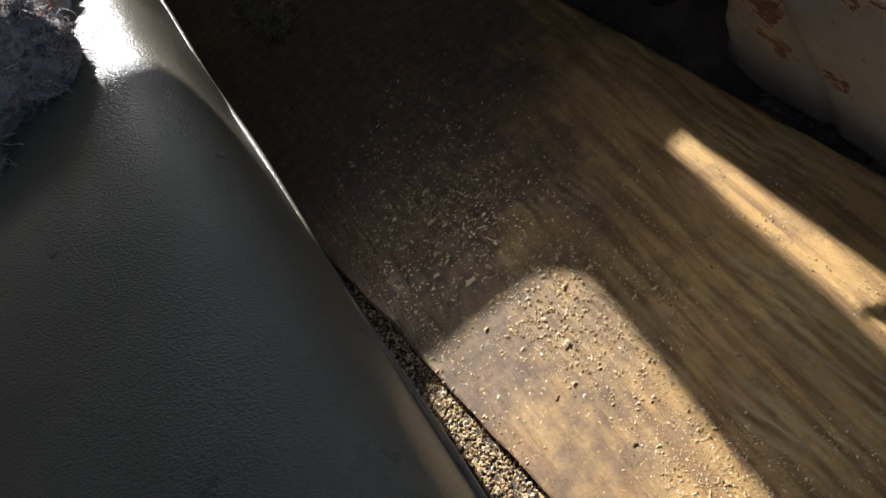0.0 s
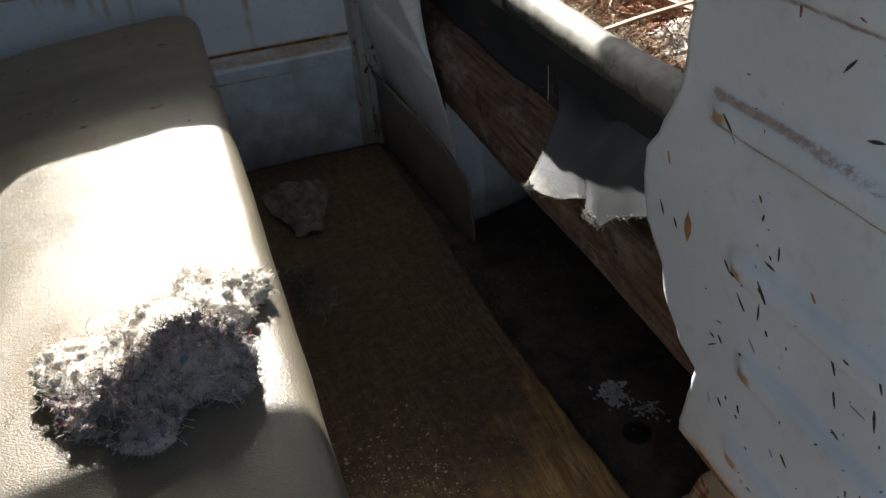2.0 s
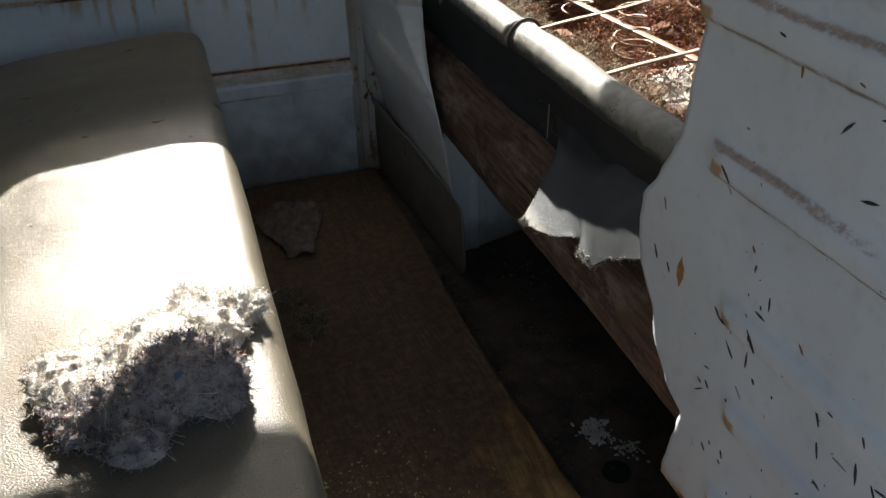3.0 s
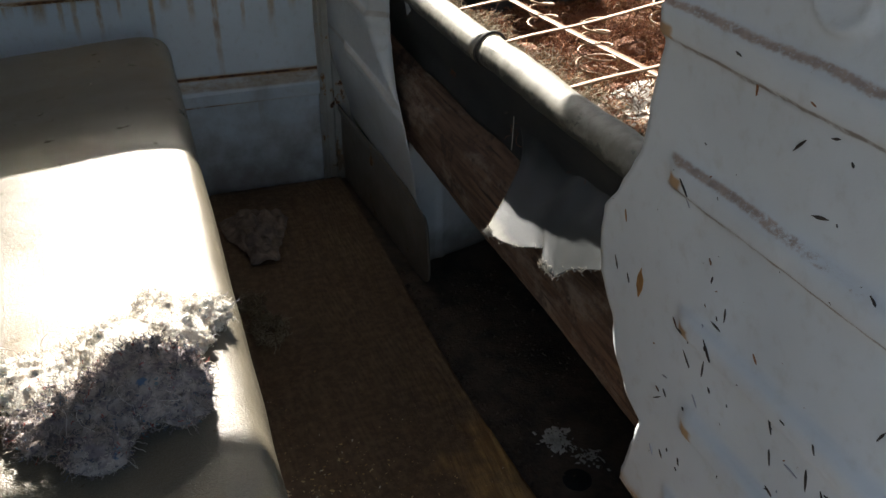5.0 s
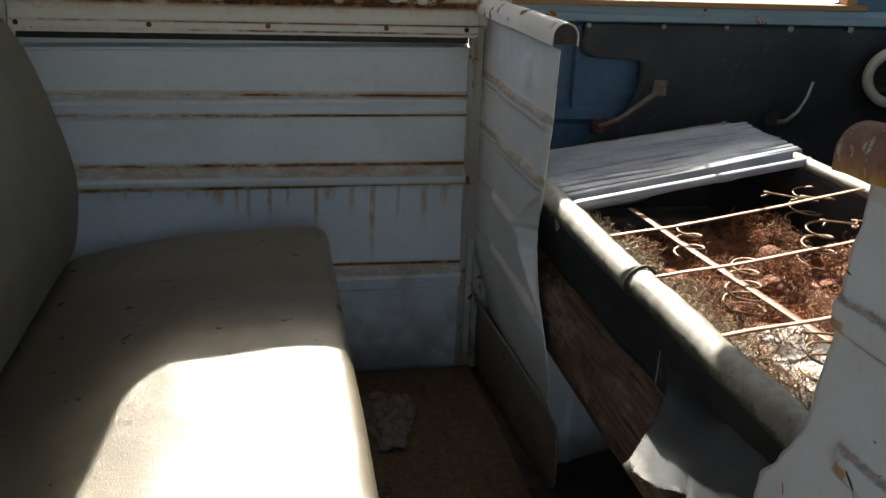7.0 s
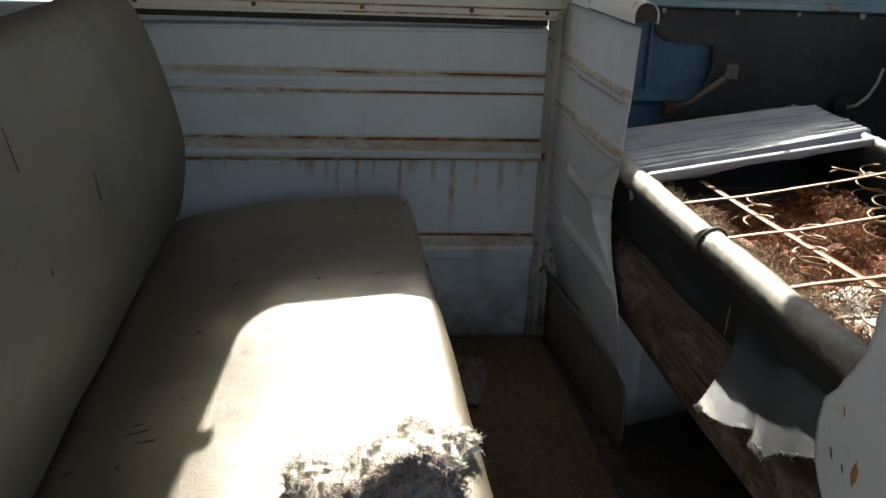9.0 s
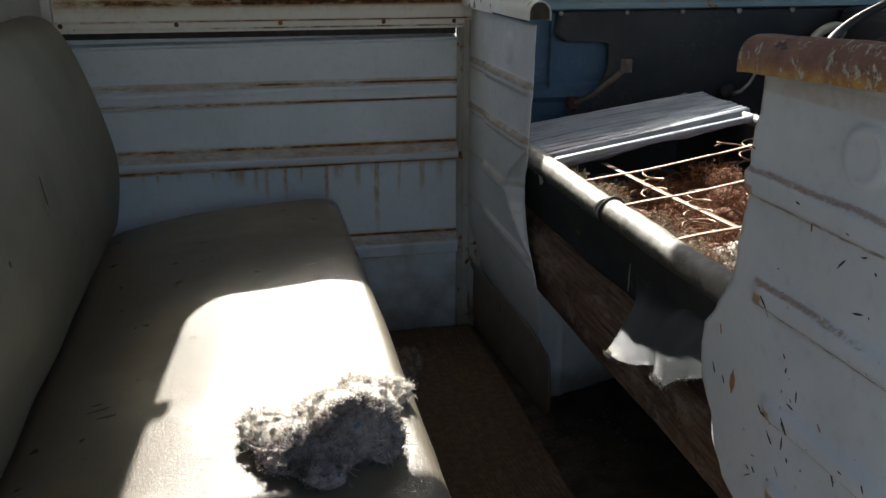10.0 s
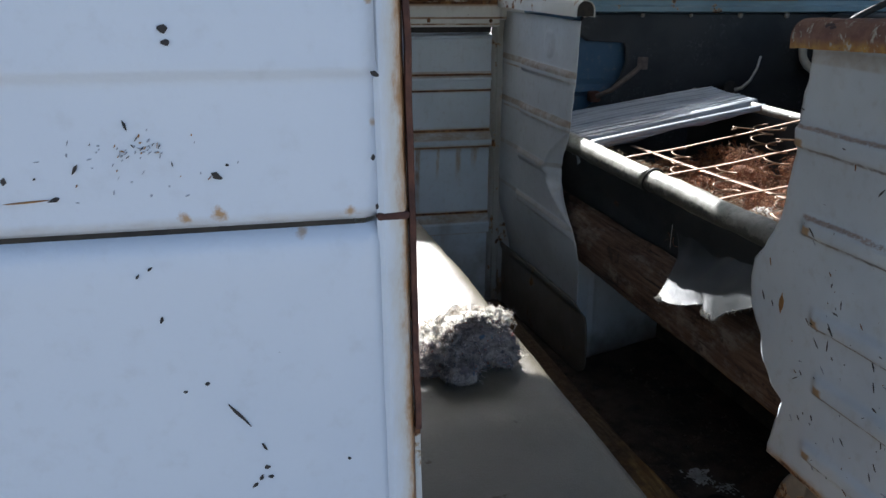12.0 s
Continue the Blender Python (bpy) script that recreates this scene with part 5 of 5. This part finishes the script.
for _ in range(420):
    a, b, c, d, e, f = rng.choice(CLUMP[:11])
    w = Vector([rng.gauss(0, 1) for _ in range(3)]).normalized()
    r = rng.uniform(0.002, 0.0062)
    CLUMP.append((a + w.x * d * 0.95, b + w.y * e * 0.95, max(0.409, c + abs(w.z) * f * 0.95), r, r, r * 0.7))
felt = thing("felt_clump", (0, 0.73, 0.405), "clump of grey recycled felt stuffing lying on the bench", "felt clump")
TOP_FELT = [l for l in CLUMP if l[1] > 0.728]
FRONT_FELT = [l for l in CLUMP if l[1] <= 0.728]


def wad(lumps):
    return blob([(a, b, c, d * 0.92, e * 0.92, f * 0.92) for a, b, c, d, e, f in lumps], 0.30, 2)


# sunlit top and shaded front are told apart by colour
merged(part("lit_wad", wad(TOP_FELT), "felt", felt, "cream and white matted felt, sunlit tone put into its colour"), 0.0020)
merged(part("shaded_wad", wad(FRONT_FELT), "felt_shaded", felt, "grey-violet matted felt with red threads, shade put into its colour"), 0.0020)
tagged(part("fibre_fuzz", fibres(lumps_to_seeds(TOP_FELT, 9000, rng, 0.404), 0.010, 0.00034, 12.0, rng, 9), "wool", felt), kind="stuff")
tagged(part("shaded_fuzz", fibres(lumps_to_seeds(FRONT_FELT, 9500, rng, 0.404), 0.010, 0.00038, 12.0, rng, 9), "wool_shaded", felt), kind="stuff")
seeds = lumps_to_seeds(TOP_FELT + FRONT_FELT, 260, rng, 0.404)
tagged(part("stray_fibre", fibres(seeds, 0.032, 0.00025, 6.0, rng, 14), "wool", felt), kind="stuff")

# crumbs, chips and dust on the board
def flakes(spots, rng, flat=0.35):
    verts, faces = [], []
    for x, y, z, s in spots:
        turn = Euler((rng.uniform(-0.5, 0.5), rng.uniform(-0.5, 0.5), rng.uniform(0, 6.3))).to_matrix()
        b = len(verts)
        for cx, cy, cz in ((-1, -0.5, 0), (0.9, -0.6, 0), (1, 0.5, 0), (-0.8, 0.6, 0), (0.1, 0, 1), (0, 0.1, -1)):
            p = turn @ Vector((cx * s * rng.uniform(0.6, 1.3), cy * s * rng.uniform(0.5, 1.2), cz * s * flat))
            verts.append((x + p.x, y + p.y, z + p.z + s * flat * 0.5))
        for a, c in ((0, 1), (1, 2), (2, 3), (3, 0)):
            faces += [(b + a, b + c, b + 4), (b + c, b + a, b + 5)]
    return mesh_of(verts, faces, False)


spots = []
for _ in range(16000):
    y = 0.20 + abs(rng.gauss(0, 0.34))
    x = board_left(y) + 0.012 + abs(rng.gauss(0, 0.10)) if rng.random() < 0.72 else rng.uniform(board_left(y), board_right(y))
    if y > 1.85 or x > board_right(y) - 0.005:
        continue
    spots.append((x, y, 0.0, rng.choice((0.0005, 0.0006, 0.0008, 0.0010, 0.0014))))
for _ in range(1500):
    spots.append((rng.gauss(0.20, 0.06), rng.gauss(0.70, 0.16), 0.0005, rng.uniform(0.0010, 0.0022)))
for _ in range(150):
    spots.append((rng.gauss(0.19, 0.05), rng.gauss(0.78, 0.12), 0.001, rng.uniform(0.0018, 0.0034)))
solo("floor_crumbs", flakes([s for s in spots if s[0] > board_left(s[1])], rng), "grit", "scattered wood crumbs and dust on the plywood", "debris", "stuff")
spots = [(board_left(y) - rng.uniform(0.001, 0.034), y, -0.015, rng.choice((0.0006, 0.0008, 0.0012, 0.0016, 0.0026))) for y in np.linspace(0.2, 0.98, 5200)]
solo("gap_rubble", flakes(spots, rng, 0.6), "rubble", "pale rubble in the gap beside the plywood", "debris", "stuff")
spots = [(rng.uniform(0.44, 0.75), rng.uniform(0.3, 1.45), -0.015, rng.uniform(0.001, 0.004)) for _ in range(900)]
for _ in range(500):
    y = rng.uniform(0.35, 1.5)
    spots.append((board_right(y) + abs(rng.gauss(0.008, 0.012)), y, -0.012, rng.uniform(0.0015, 0.006)))
spots = [s for s in spots if s[0] > board_right(s[1]) + 0.004]
solo("floor_grit", flakes(spots, rng, 0.6), "dirt", "dark grit on the cab side floor", "debris", "stuff")

# loose chips that can be told apart
def chip_thing(x, y, size, label, mat, z=0.002):
    verts = []
    n = 9
    for k in range(n):
        a = 2 * math.pi * k / n
        r = size * rng.uniform(0.35, 0.85)
        verts.append((x + r * math.cos(a), y + 0.55 * r * math.sin(a), z + rng.uniform(0.0, 0.0015)))
    verts += [(vx, vy, vz + size * 0.12) for vx, vy, vz in verts]
    faces = [tuple(range(n - 1, -1, -1)), tuple(range(n, 2 * n))] + [(k, (k + 1) % n, n + (k + 1) % n, n + k) for k in range(n)]
    return solo("wood_chip", mesh_of(verts, faces, False), mat, label, "wood chip", group="chips on the floor board")


for x, y, size in ((0.196, 0.844, 0.007), (0.159, 0.889, 0.006), (0.202, 0.574, 0.006), (0.180, 0.800, 0.008), (0.225, 0.760, 0.005), (0.150, 0.735, 0.007), (0.262, 0.622, 0.006), (0.172, 0.700, 0.009), (0.235, 0.830, 0.005), (0.150, 0.960, 0.006), (0.290, 0.56, 0.005)):
    chip_thing(x, y, size, "pale splintered wood chip on the dusty plywood", "rubble" if size > 0.0055 else "grit")

# lime crust on the dark floor
spots = [(rng.gauss(0.556, 0.011), rng.gauss(0.952, 0.014), -0.014, rng.uniform(0.002, 0.007)) for _ in range(130)] + [(rng.gauss(0.585, 0.010), rng.gauss(0.905, 0.010), -0.014, rng.uniform(0.002, 0.005)) for _ in range(40)]
solo("white_crust", flakes(spots, rng, 0.25), "burlap", "white crusty flakes on the dark floor", "debris", "stuff")

solo("floor_hole", tube([(0.549, 0.872, -0.0165), (0.549, 0.872, -0.0135)], 0.021, 20), "pit", "round drain hole in the dark floor", "hole", "structure")

# crumpled rag and fluff on the floor beyond the bench front
def rag_point(u, v):
    a, r = u * 2 * math.pi, 0.02 + 0.98 * v
    x, y = 0.225 + 0.056 * r * math.cos(a) * (1 + 0.4 * math.sin(3 * a)), 1.69 + 0.145 * r * math.sin(a) * (1 + 0.25 * math.cos(2 * a))
    h = 0.018 * (1 - r ** 2) + 0.045 * abs(bump3(x, y, 0, 30)) + 0.012 * bump3(x, y, 3, 75)
    return (x + 0.006 * bump3(x, y, 8, 50), y, 0.004 + max(0.0, h) * (1 - 0.7 * r ** 3))


solo("rag", sheet(rag_point, 72, 36, 0.002), "rag", "crumpled dirty pale rag on the floor", "rag")
fluff_lumps = [(0.190, 1.345, 0.012, 0.030, 0.045, 0.012), (0.175, 1.44, 0.010, 0.02, 0.03, 0.010)]
solo("floor_fluff", fibres(lumps_to_seeds(fluff_lumps, 700, rng, 0.003), 0.018, 0.0006, 4.5, rng), "hair", "small heap of grey stuffing on the floor", "fluff", "stuff")

# ---- cab: beam, seat frame and its torn cover ----
BEAM = chaikin([(0.478, 0.284), (0.473, 0.330), (0.480, 0.362), (0.500, 0.388), (0.535, 0.408), (0.572, 0.404), (0.576, 0.320), (0.545, 0.286), (0.494, 0.278)], 2)


def beam_bulge(v):
    return Vector((0.004 * bump3(v.x * 3, v.y * 0.8, v.z * 3, 5), 0, 0.004 * bump3(v.x * 3, v.y * 0.8, v.z * 3 + 4, 5) + 0.0015 * bump3(v.x, v.y, v.z, 50)))


solo("seat_beam", bolster(BEAM, 0.22, 1.94, 0.01, 150, beam_bulge), "beam", "weathered brown timber beam carrying the cab seat", "beam")

TILT = 0.15


def top_z(x):
    return 0.545 + TILT * (x - 0.51)


cab_seat = thing("cab_seat", (0.74, 1.05, 0.40), "torn cab seat with bare springs and cracked vinyl rolls", "cab seat")
Y0, Y1, X0, X1 = 0.25, 1.84, 0.512, 0.985


def roll(points, r):
    return tube(points, lambda t: r * (1 + 0.10 * bump3(t * 14, 0, 1, 1)), 14)


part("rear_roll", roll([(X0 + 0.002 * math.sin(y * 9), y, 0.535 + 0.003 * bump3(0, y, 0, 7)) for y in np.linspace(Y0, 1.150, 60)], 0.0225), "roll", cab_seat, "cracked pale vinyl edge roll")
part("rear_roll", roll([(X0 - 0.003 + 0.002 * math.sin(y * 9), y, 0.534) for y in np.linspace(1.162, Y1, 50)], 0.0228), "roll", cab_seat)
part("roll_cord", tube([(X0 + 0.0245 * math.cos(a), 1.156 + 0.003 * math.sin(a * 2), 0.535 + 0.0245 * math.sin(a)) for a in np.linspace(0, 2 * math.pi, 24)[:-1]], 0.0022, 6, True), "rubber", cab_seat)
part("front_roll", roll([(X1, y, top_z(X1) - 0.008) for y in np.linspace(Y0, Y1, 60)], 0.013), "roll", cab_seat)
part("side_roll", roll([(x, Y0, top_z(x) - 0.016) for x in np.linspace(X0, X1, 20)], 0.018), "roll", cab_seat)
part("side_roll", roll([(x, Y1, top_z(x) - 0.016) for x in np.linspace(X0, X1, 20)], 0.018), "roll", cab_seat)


def apron(u, v):
    y = 0.26 + 1.58 * u
    z = 0.526 - 0.124 * v
    x = 0.500 + 0.024 * smooth(0.0, 0.75, v) + 0.006 * bump3(0, y, z, 9) * v
    return (x, y, z)


part("rear_cover", sheet(apron, 80, 16, 0.0015), "flap", cab_seat, "dark vinyl hanging behind the seat")
part("seat_pan", box(X0 + 0.05, X1 - 0.005, Y0, Y1, 0.405, 0.425, 0.004), "gap", cab_seat)
part("front_cover", box(X1 - 0.012, X1 + 0.012, Y0, Y1, 0.40, 0.60, 0.006), "flap", cab_seat)


def strap(a, b, w=0.0082, sag=0.004, along="x"):
    a, b = Vector(a), Vector(b)
    side = Vector((0, 1, 0)) if along == "x" else Vector((1, 0, 0))

    def fn(u, v):
        p = a.lerp(b, u) + side * (v - 0.5) * w
        p.z -= sag * math.sin(u * math.pi) - 0.002 * bump3(u * 5, a.y, 0, 1)
        return tuple(p)
    return sheet(fn, 20, 2, 0.0014) if along != "x" else sheet(lambda u, v: fn(u, 1 - v), 20, 2, -0.0014)


for y, dy in ((1.318, 0.012), (1.145, 0.002), (0.955, -0.006), (0.74, 0.0), (0.50, 0.0)):
    part("strap", strap((X0 + 0.012, y, top_z(X0) + 0.002), (X1 - 0.012, y + dy, top_z(X1) + 0.001)), "strap", cab_seat, "rusty steel strap")
part("strap", strap((0.636, 1.50, top_z(0.638) - 0.030), (0.690, 0.30, top_z(0.69) - 0.004), 0.012, 0.004, "y"), "strap", cab_seat)


def coil(cx, cy, z0, z1, r0, r1, turns, wire=0.0017, lean=(0, 0)):
    n = int(turns * 18)
    return tube([(cx + lean[0] * t + (r0 + (r1 - r0) * t) * math.cos(2 * math.pi * turns * t), cy + lean[1] * t + (r0 + (r1 - r0) * t) * math.sin(2 * math.pi * turns * t), z0 + (z1 - z0) * t)
                 for t in np.linspace(0, 1, n)], wire, 7)


for k, (cx, cy, zt, lo, turns) in enumerate(((0.674, 1.165, 0.560, 0.085, 4.6), (0.668, 1.338, 0.558, 0.05, 2.6), (0.63, 0.90, 0.556, 0.03, 1.6), (0.68, 0.84, 0.552, 0.03, 1.4), (0.861, 1.275, 0.578, 0.07, 2.8), (0.940, 1.445, 0.585, 0.06, 2.5), (0.63, 0.70, 0.556, 0.10, 4.0))):
    part("coil_spring", coil(cx, cy, zt, zt - lo, 0.017, 0.034 if k != 1 else 0.026, turns, lean=(0.006, -0.010)), "wire", cab_seat, "rusty coil spring")


def zigzag(x, y, z, n, step, amp, turn):
    pts = []
    for i in range(n * 10 + 1):
        t = i / 10
        a, b = t * step, amp * math.sin(t * math.pi)
        a += 0.35 * step * math.sin(2 * t * math.pi)
        pts.append((x + a * math.cos(turn) - b * math.sin(turn), y + a * math.sin(turn) + b * math.cos(turn), z + 0.004 * math.sin(t * 2)))
    return tube(pts, 0.0016, 7)


for x, y, n, turn in ((0.83, 1.400, 4, -0.10), (0.84, 1.235, 3, 0.2), (0.62, 0.92, 4, 0.35), (0.60, 0.82, 5, 0.25), (0.58, 0.60, 6, 0.1)):
    part("zigzag_spring", zigzag(x, y, top_z(x) - 0.010, n, 0.034, 0.020, turn), "wire", cab_seat, "zigzag wire spring")

COIR = [(0.592, 1.37, 0.485, 0.034, 0.09, 0.035), (0.622, 1.19, 0.47, 0.06, 0.10, 0.030), (0.590, 1.02, 0.49, 0.032, 0.10, 0.030), (0.70, 1.10, 0.475, 0.06, 0.08, 0.035), (0.77, 1.22, 0.50, 0.05, 0.06, 0.045), (0.83, 1.33, 0.505, 0.04, 0.06, 0.05),
        (0.80, 1.08, 0.50, 0.06, 0.06, 0.04), (0.90, 1.20, 0.52, 0.05, 0.08, 0.04), (0.70, 0.95, 0.46, 0.07, 0.08, 0.02), (0.75, 0.60, 0.47, 0.2, 0.2, 0.03), (0.58, 0.86, 0.50, 0.025, 0.09, 0.020), (0.61, 1.43, 0.475, 0.045, 0.05, 0.030), (0.72, 1.44, 0.480, 0.07, 0.05, 0.032), (0.86, 1.455, 0.500, 0.07, 0.045, 0.034), (0.73, 1.31, 0.468, 0.06, 0.07, 0.024)]
part("coir_pad", sheet(lambda u, v: (0.535 + 0.44 * u, 0.27 + 1.25 * v, 0.446 + 0.030 * smooth(0.75, 0.95, v) + 0.028 * bump3(u * 4, v * 9, 0, 1) + 0.010 * bump3(u * 14, v * 30, 3, 1)), 60, 120, 0.006), "matting", cab_seat, "dark coir pad")
PAD = [(rng.uniform(0.55, 0.96), rng.uniform(0.3, 1.5), 0.447, 0.05, 0.05, 0.012) for _ in range(40)]
stuffing = merged(part("stuffing", blob([(a, b, c - 0.016, d * 0.66, e * 0.66, f * 0.5) for a, b, c, d, e, f in COIR], 0.35), "matting", cab_seat, "matted brown coir stuffing"), 0.006)
tagged(part("coir_fibre", fibres(lumps_to_seeds(COIR, 19000, rng) + lumps_to_seeds(PAD, 5000, rng), 0.026, 0.00050, 7.5, rng), "coir", cab_seat), kind="stuff")
tagged(part("pale_fibre", fibres(lumps_to_seeds([COIR[0], COIR[1], COIR[2], COIR[10]], 2200, rng), 0.030, 0.00045, 6.0, rng), "hair", cab_seat), kind="stuff")
EDGE = [(0.545, y, 0.520, 0.020, 0.05, 0.018) for y in np.linspace(0.55, 1.45, 19)]
tagged(part("edge_fibre", fibres(lumps_to_seeds(EDGE, 2600, rng), 0.026, 0.00040, 7.0, rng), "hair", cab_seat), kind="stuff")
part("burlap", sheet(lambda u, v: (0.600 + 0.22 * u, 0.70 + 0.38 * v + 0.05 * u, 0.490 + 0.008 * bump3(u * 5, v * 6, 0, 1) - 0.02 * (1 - u)), 30, 40, 0.0012), "burlap", cab_seat, "pale burlap lining")


def pleats(u, v):
    y = 1.494 + 0.055 * u + (0.313 - 0.075 * u) * v
    x = X0 - 0.016 + (X1 - X0 + 0.030) * u
    k = v * 11 + 0.7 * bump3(u * 1.5, v * 2.5, 2, 1)
    d = abs(k - round(k))
    folds = -0.014 * math.exp(-(d / 0.07) ** 2) * smooth(-0.25, 0.35, bump3(u * 2.2, round(k) * 1.7, 5, 1)) + 0.0016 * abs(math.sin(k * math.pi)) + 0.008 * bump3(u * 1.6, v * 6, 0, 1) * v
    slope = 0.004 * v
    wrap = -0.030 * smooth(0.05, 0.0, u) - 0.020 * smooth(0.06, 0.0, v)
    return (x, y, top_z(x) + 0.008 + folds + slope + wrap)


part("pleated_cover", sheet(pleats, 60, 132, 0.0016), "pleat", cab_seat, "grey pleated vinyl cover left at one end")
part("cover_hem", sheet(lambda u, v: (X0 - 0.012 + (X1 - X0 + 0.016) * u, 1.470 + 0.034 * u + 0.024 * v, top_z(X0 + 0.47 * u) + 0.003 + 0.004 * math.sin(v * math.pi) - 0.025 * smooth(0.05, 0, u) - 0.008 * (v < 0.1)), 40, 8, 0.0015), "pleat", cab_seat, "pale hem of the torn cover")

# torn cover drooping from the edge roll over the beam
HEM = ((0.0, (0.433, 0.964, 0.366)), (0.08, (0.440, 0.934, 0.366)), (0.15, (0.450, 0.900, 0.374)), (0.20, (0.462, 0.872, 0.386)), (0.235, (0.466, 0.858, 0.392)), (0.27, (0.452, 0.842, 0.384)),
       (0.34, (0.458, 0.820, 0.378)), (0.42, (0.466, 0.800, 0.398)), (0.50, (0.470, 0.775, 0.412)), (0.62, (0.473, 0.742, 0.430)), (0.80, (0.478, 0.670, 0.442)), (1.0, (0.480, 0.590, 0.446)))


def hem(u):
    return Vector([lerp_table([(t, p[k]) for t, p in HEM], u) for k in range(3)])


def flap_point(u, v):
    low = hem(u)
    lean = 1 - smooth(0.0, 0.8, u)
    top = Vector((0.508, 1.080 - 0.49 * u, 0.522))
    sag = Vector((0.522, 1.068 - 0.478 * u - 0.01 * lean, 0.436 + 0.046 * smooth(0.0, 0.6, u)))
    lip = Vector((0.488 - 0.006 * lean, 0.60 + (1.004 - 0.60) * (1 - u) - 0.02 * u, 0.402 + 0.046 * smooth(0.1, 0.6, u)))
    stops = [top, sag, lip, low]
    at = min(v * 3, 2.9999)
    k, f = int(at), at - int(at)
    p0, p1, p2, p3 = stops[max(k - 1, 0)], stops[k], stops[k + 1], stops[min(k + 2, 3)]
    p = 0.5 * (2 * p1 + (p2 - p0) * f + (2 * p0 - 5 * p1 + 4 * p2 - p3) * f * f + (3 * p1 - p0 - 3 * p2 + p3) * f ** 3)
    slant = u * 2.2 - v * 0.9
    crest = 0.5 + 0.5 * math.sin(slant * 6.0 + 0.8 * bump3(u * 1.5, v * 1.5, 0, 1))
    fold = 0.013 * crest ** 2 * smooth(0.02, 0.35, v) * smooth(0.8, 0.4, v) * smooth(0.35, 0.65, u)
    fold += 0.006 * bump3(u * 7, v * 3 + u * 5, 1, 1) * smooth(0.1, 0.4, v) * smooth(0.8, 0.5, v) + 0.0015 * bump3(u * 30, v * 2, 7, 1) * smooth(0.92, 1.0, v)
    return (p.x - fold, p.y, p.z + 0.7 * fold)


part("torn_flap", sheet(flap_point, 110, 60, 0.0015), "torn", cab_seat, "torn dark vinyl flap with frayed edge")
part("edge_cord", tube([flap_point(0.0, v) for v in np.linspace(0.74, 1.0, 14)], lambda t: 0.0014 + 0.0005 * math.sin(t * 40), 8), "hair", cab_seat, "frayed straw-coloured cord")
seeds = []
for u0, u1, count in ((0.0, 0.03, 150), (0.265, 0.32, 150), (0.0, 1.0, 160)):
    for _ in range(count):
        p = Vector(flap_point(rng.uniform(u0, u1), rng.uniform(0.965, 1.0)))
        seeds.append((p, Vector((-1, 0.3, -0.3))))
tagged(part("frayed_thread", fibres(seeds, 0.007, 0.0004, 4.0, rng, 5), "burlap", cab_seat), kind="stuff")
part("thread", tube([(0.512, 1.070, 0.470), (0.511, 1.069, 0.440), (0.508, 1.064, 0.425)], 0.0006, 5), "burlap", cab_seat)

# steering wheel and column in the cab
steering = thing("steering_wheel", (1.22, 1.25, 0.80), "dark steering wheel with pale hub and spokes", "steering wheel")
hub = Vector((1.12, 1.17, 0.845))
tilt = Euler((0, radians(-25), 0)).to_matrix()
ring = [hub + tilt @ Vector((0.20 * math.cos(a), 0.20 * math.sin(a), 0)) for a in np.linspace(0, 2 * math.pi, 49)[:-1]]
part("rim", tube(ring, 0.008, 10, True), "black", steering)
part("hub_cap", blob([(1.12, 1.17, 0.852, 0.032, 0.032, 0.020)], 0.02), "cream", steering)
for a in (0.4, math.pi - 0.4, 4.71):
    part("spoke", tube([hub, hub + tilt @ Vector((0.20 * math.cos(a), 0.20 * math.sin(a), 0))], 0.006, 8), "black", steering)
part("column", tube([hub + tilt @ Vector((0, 0, 0.01)), hub + tilt @ Vector((0, 0, -0.5))], 0.022, 12), "black", steering)
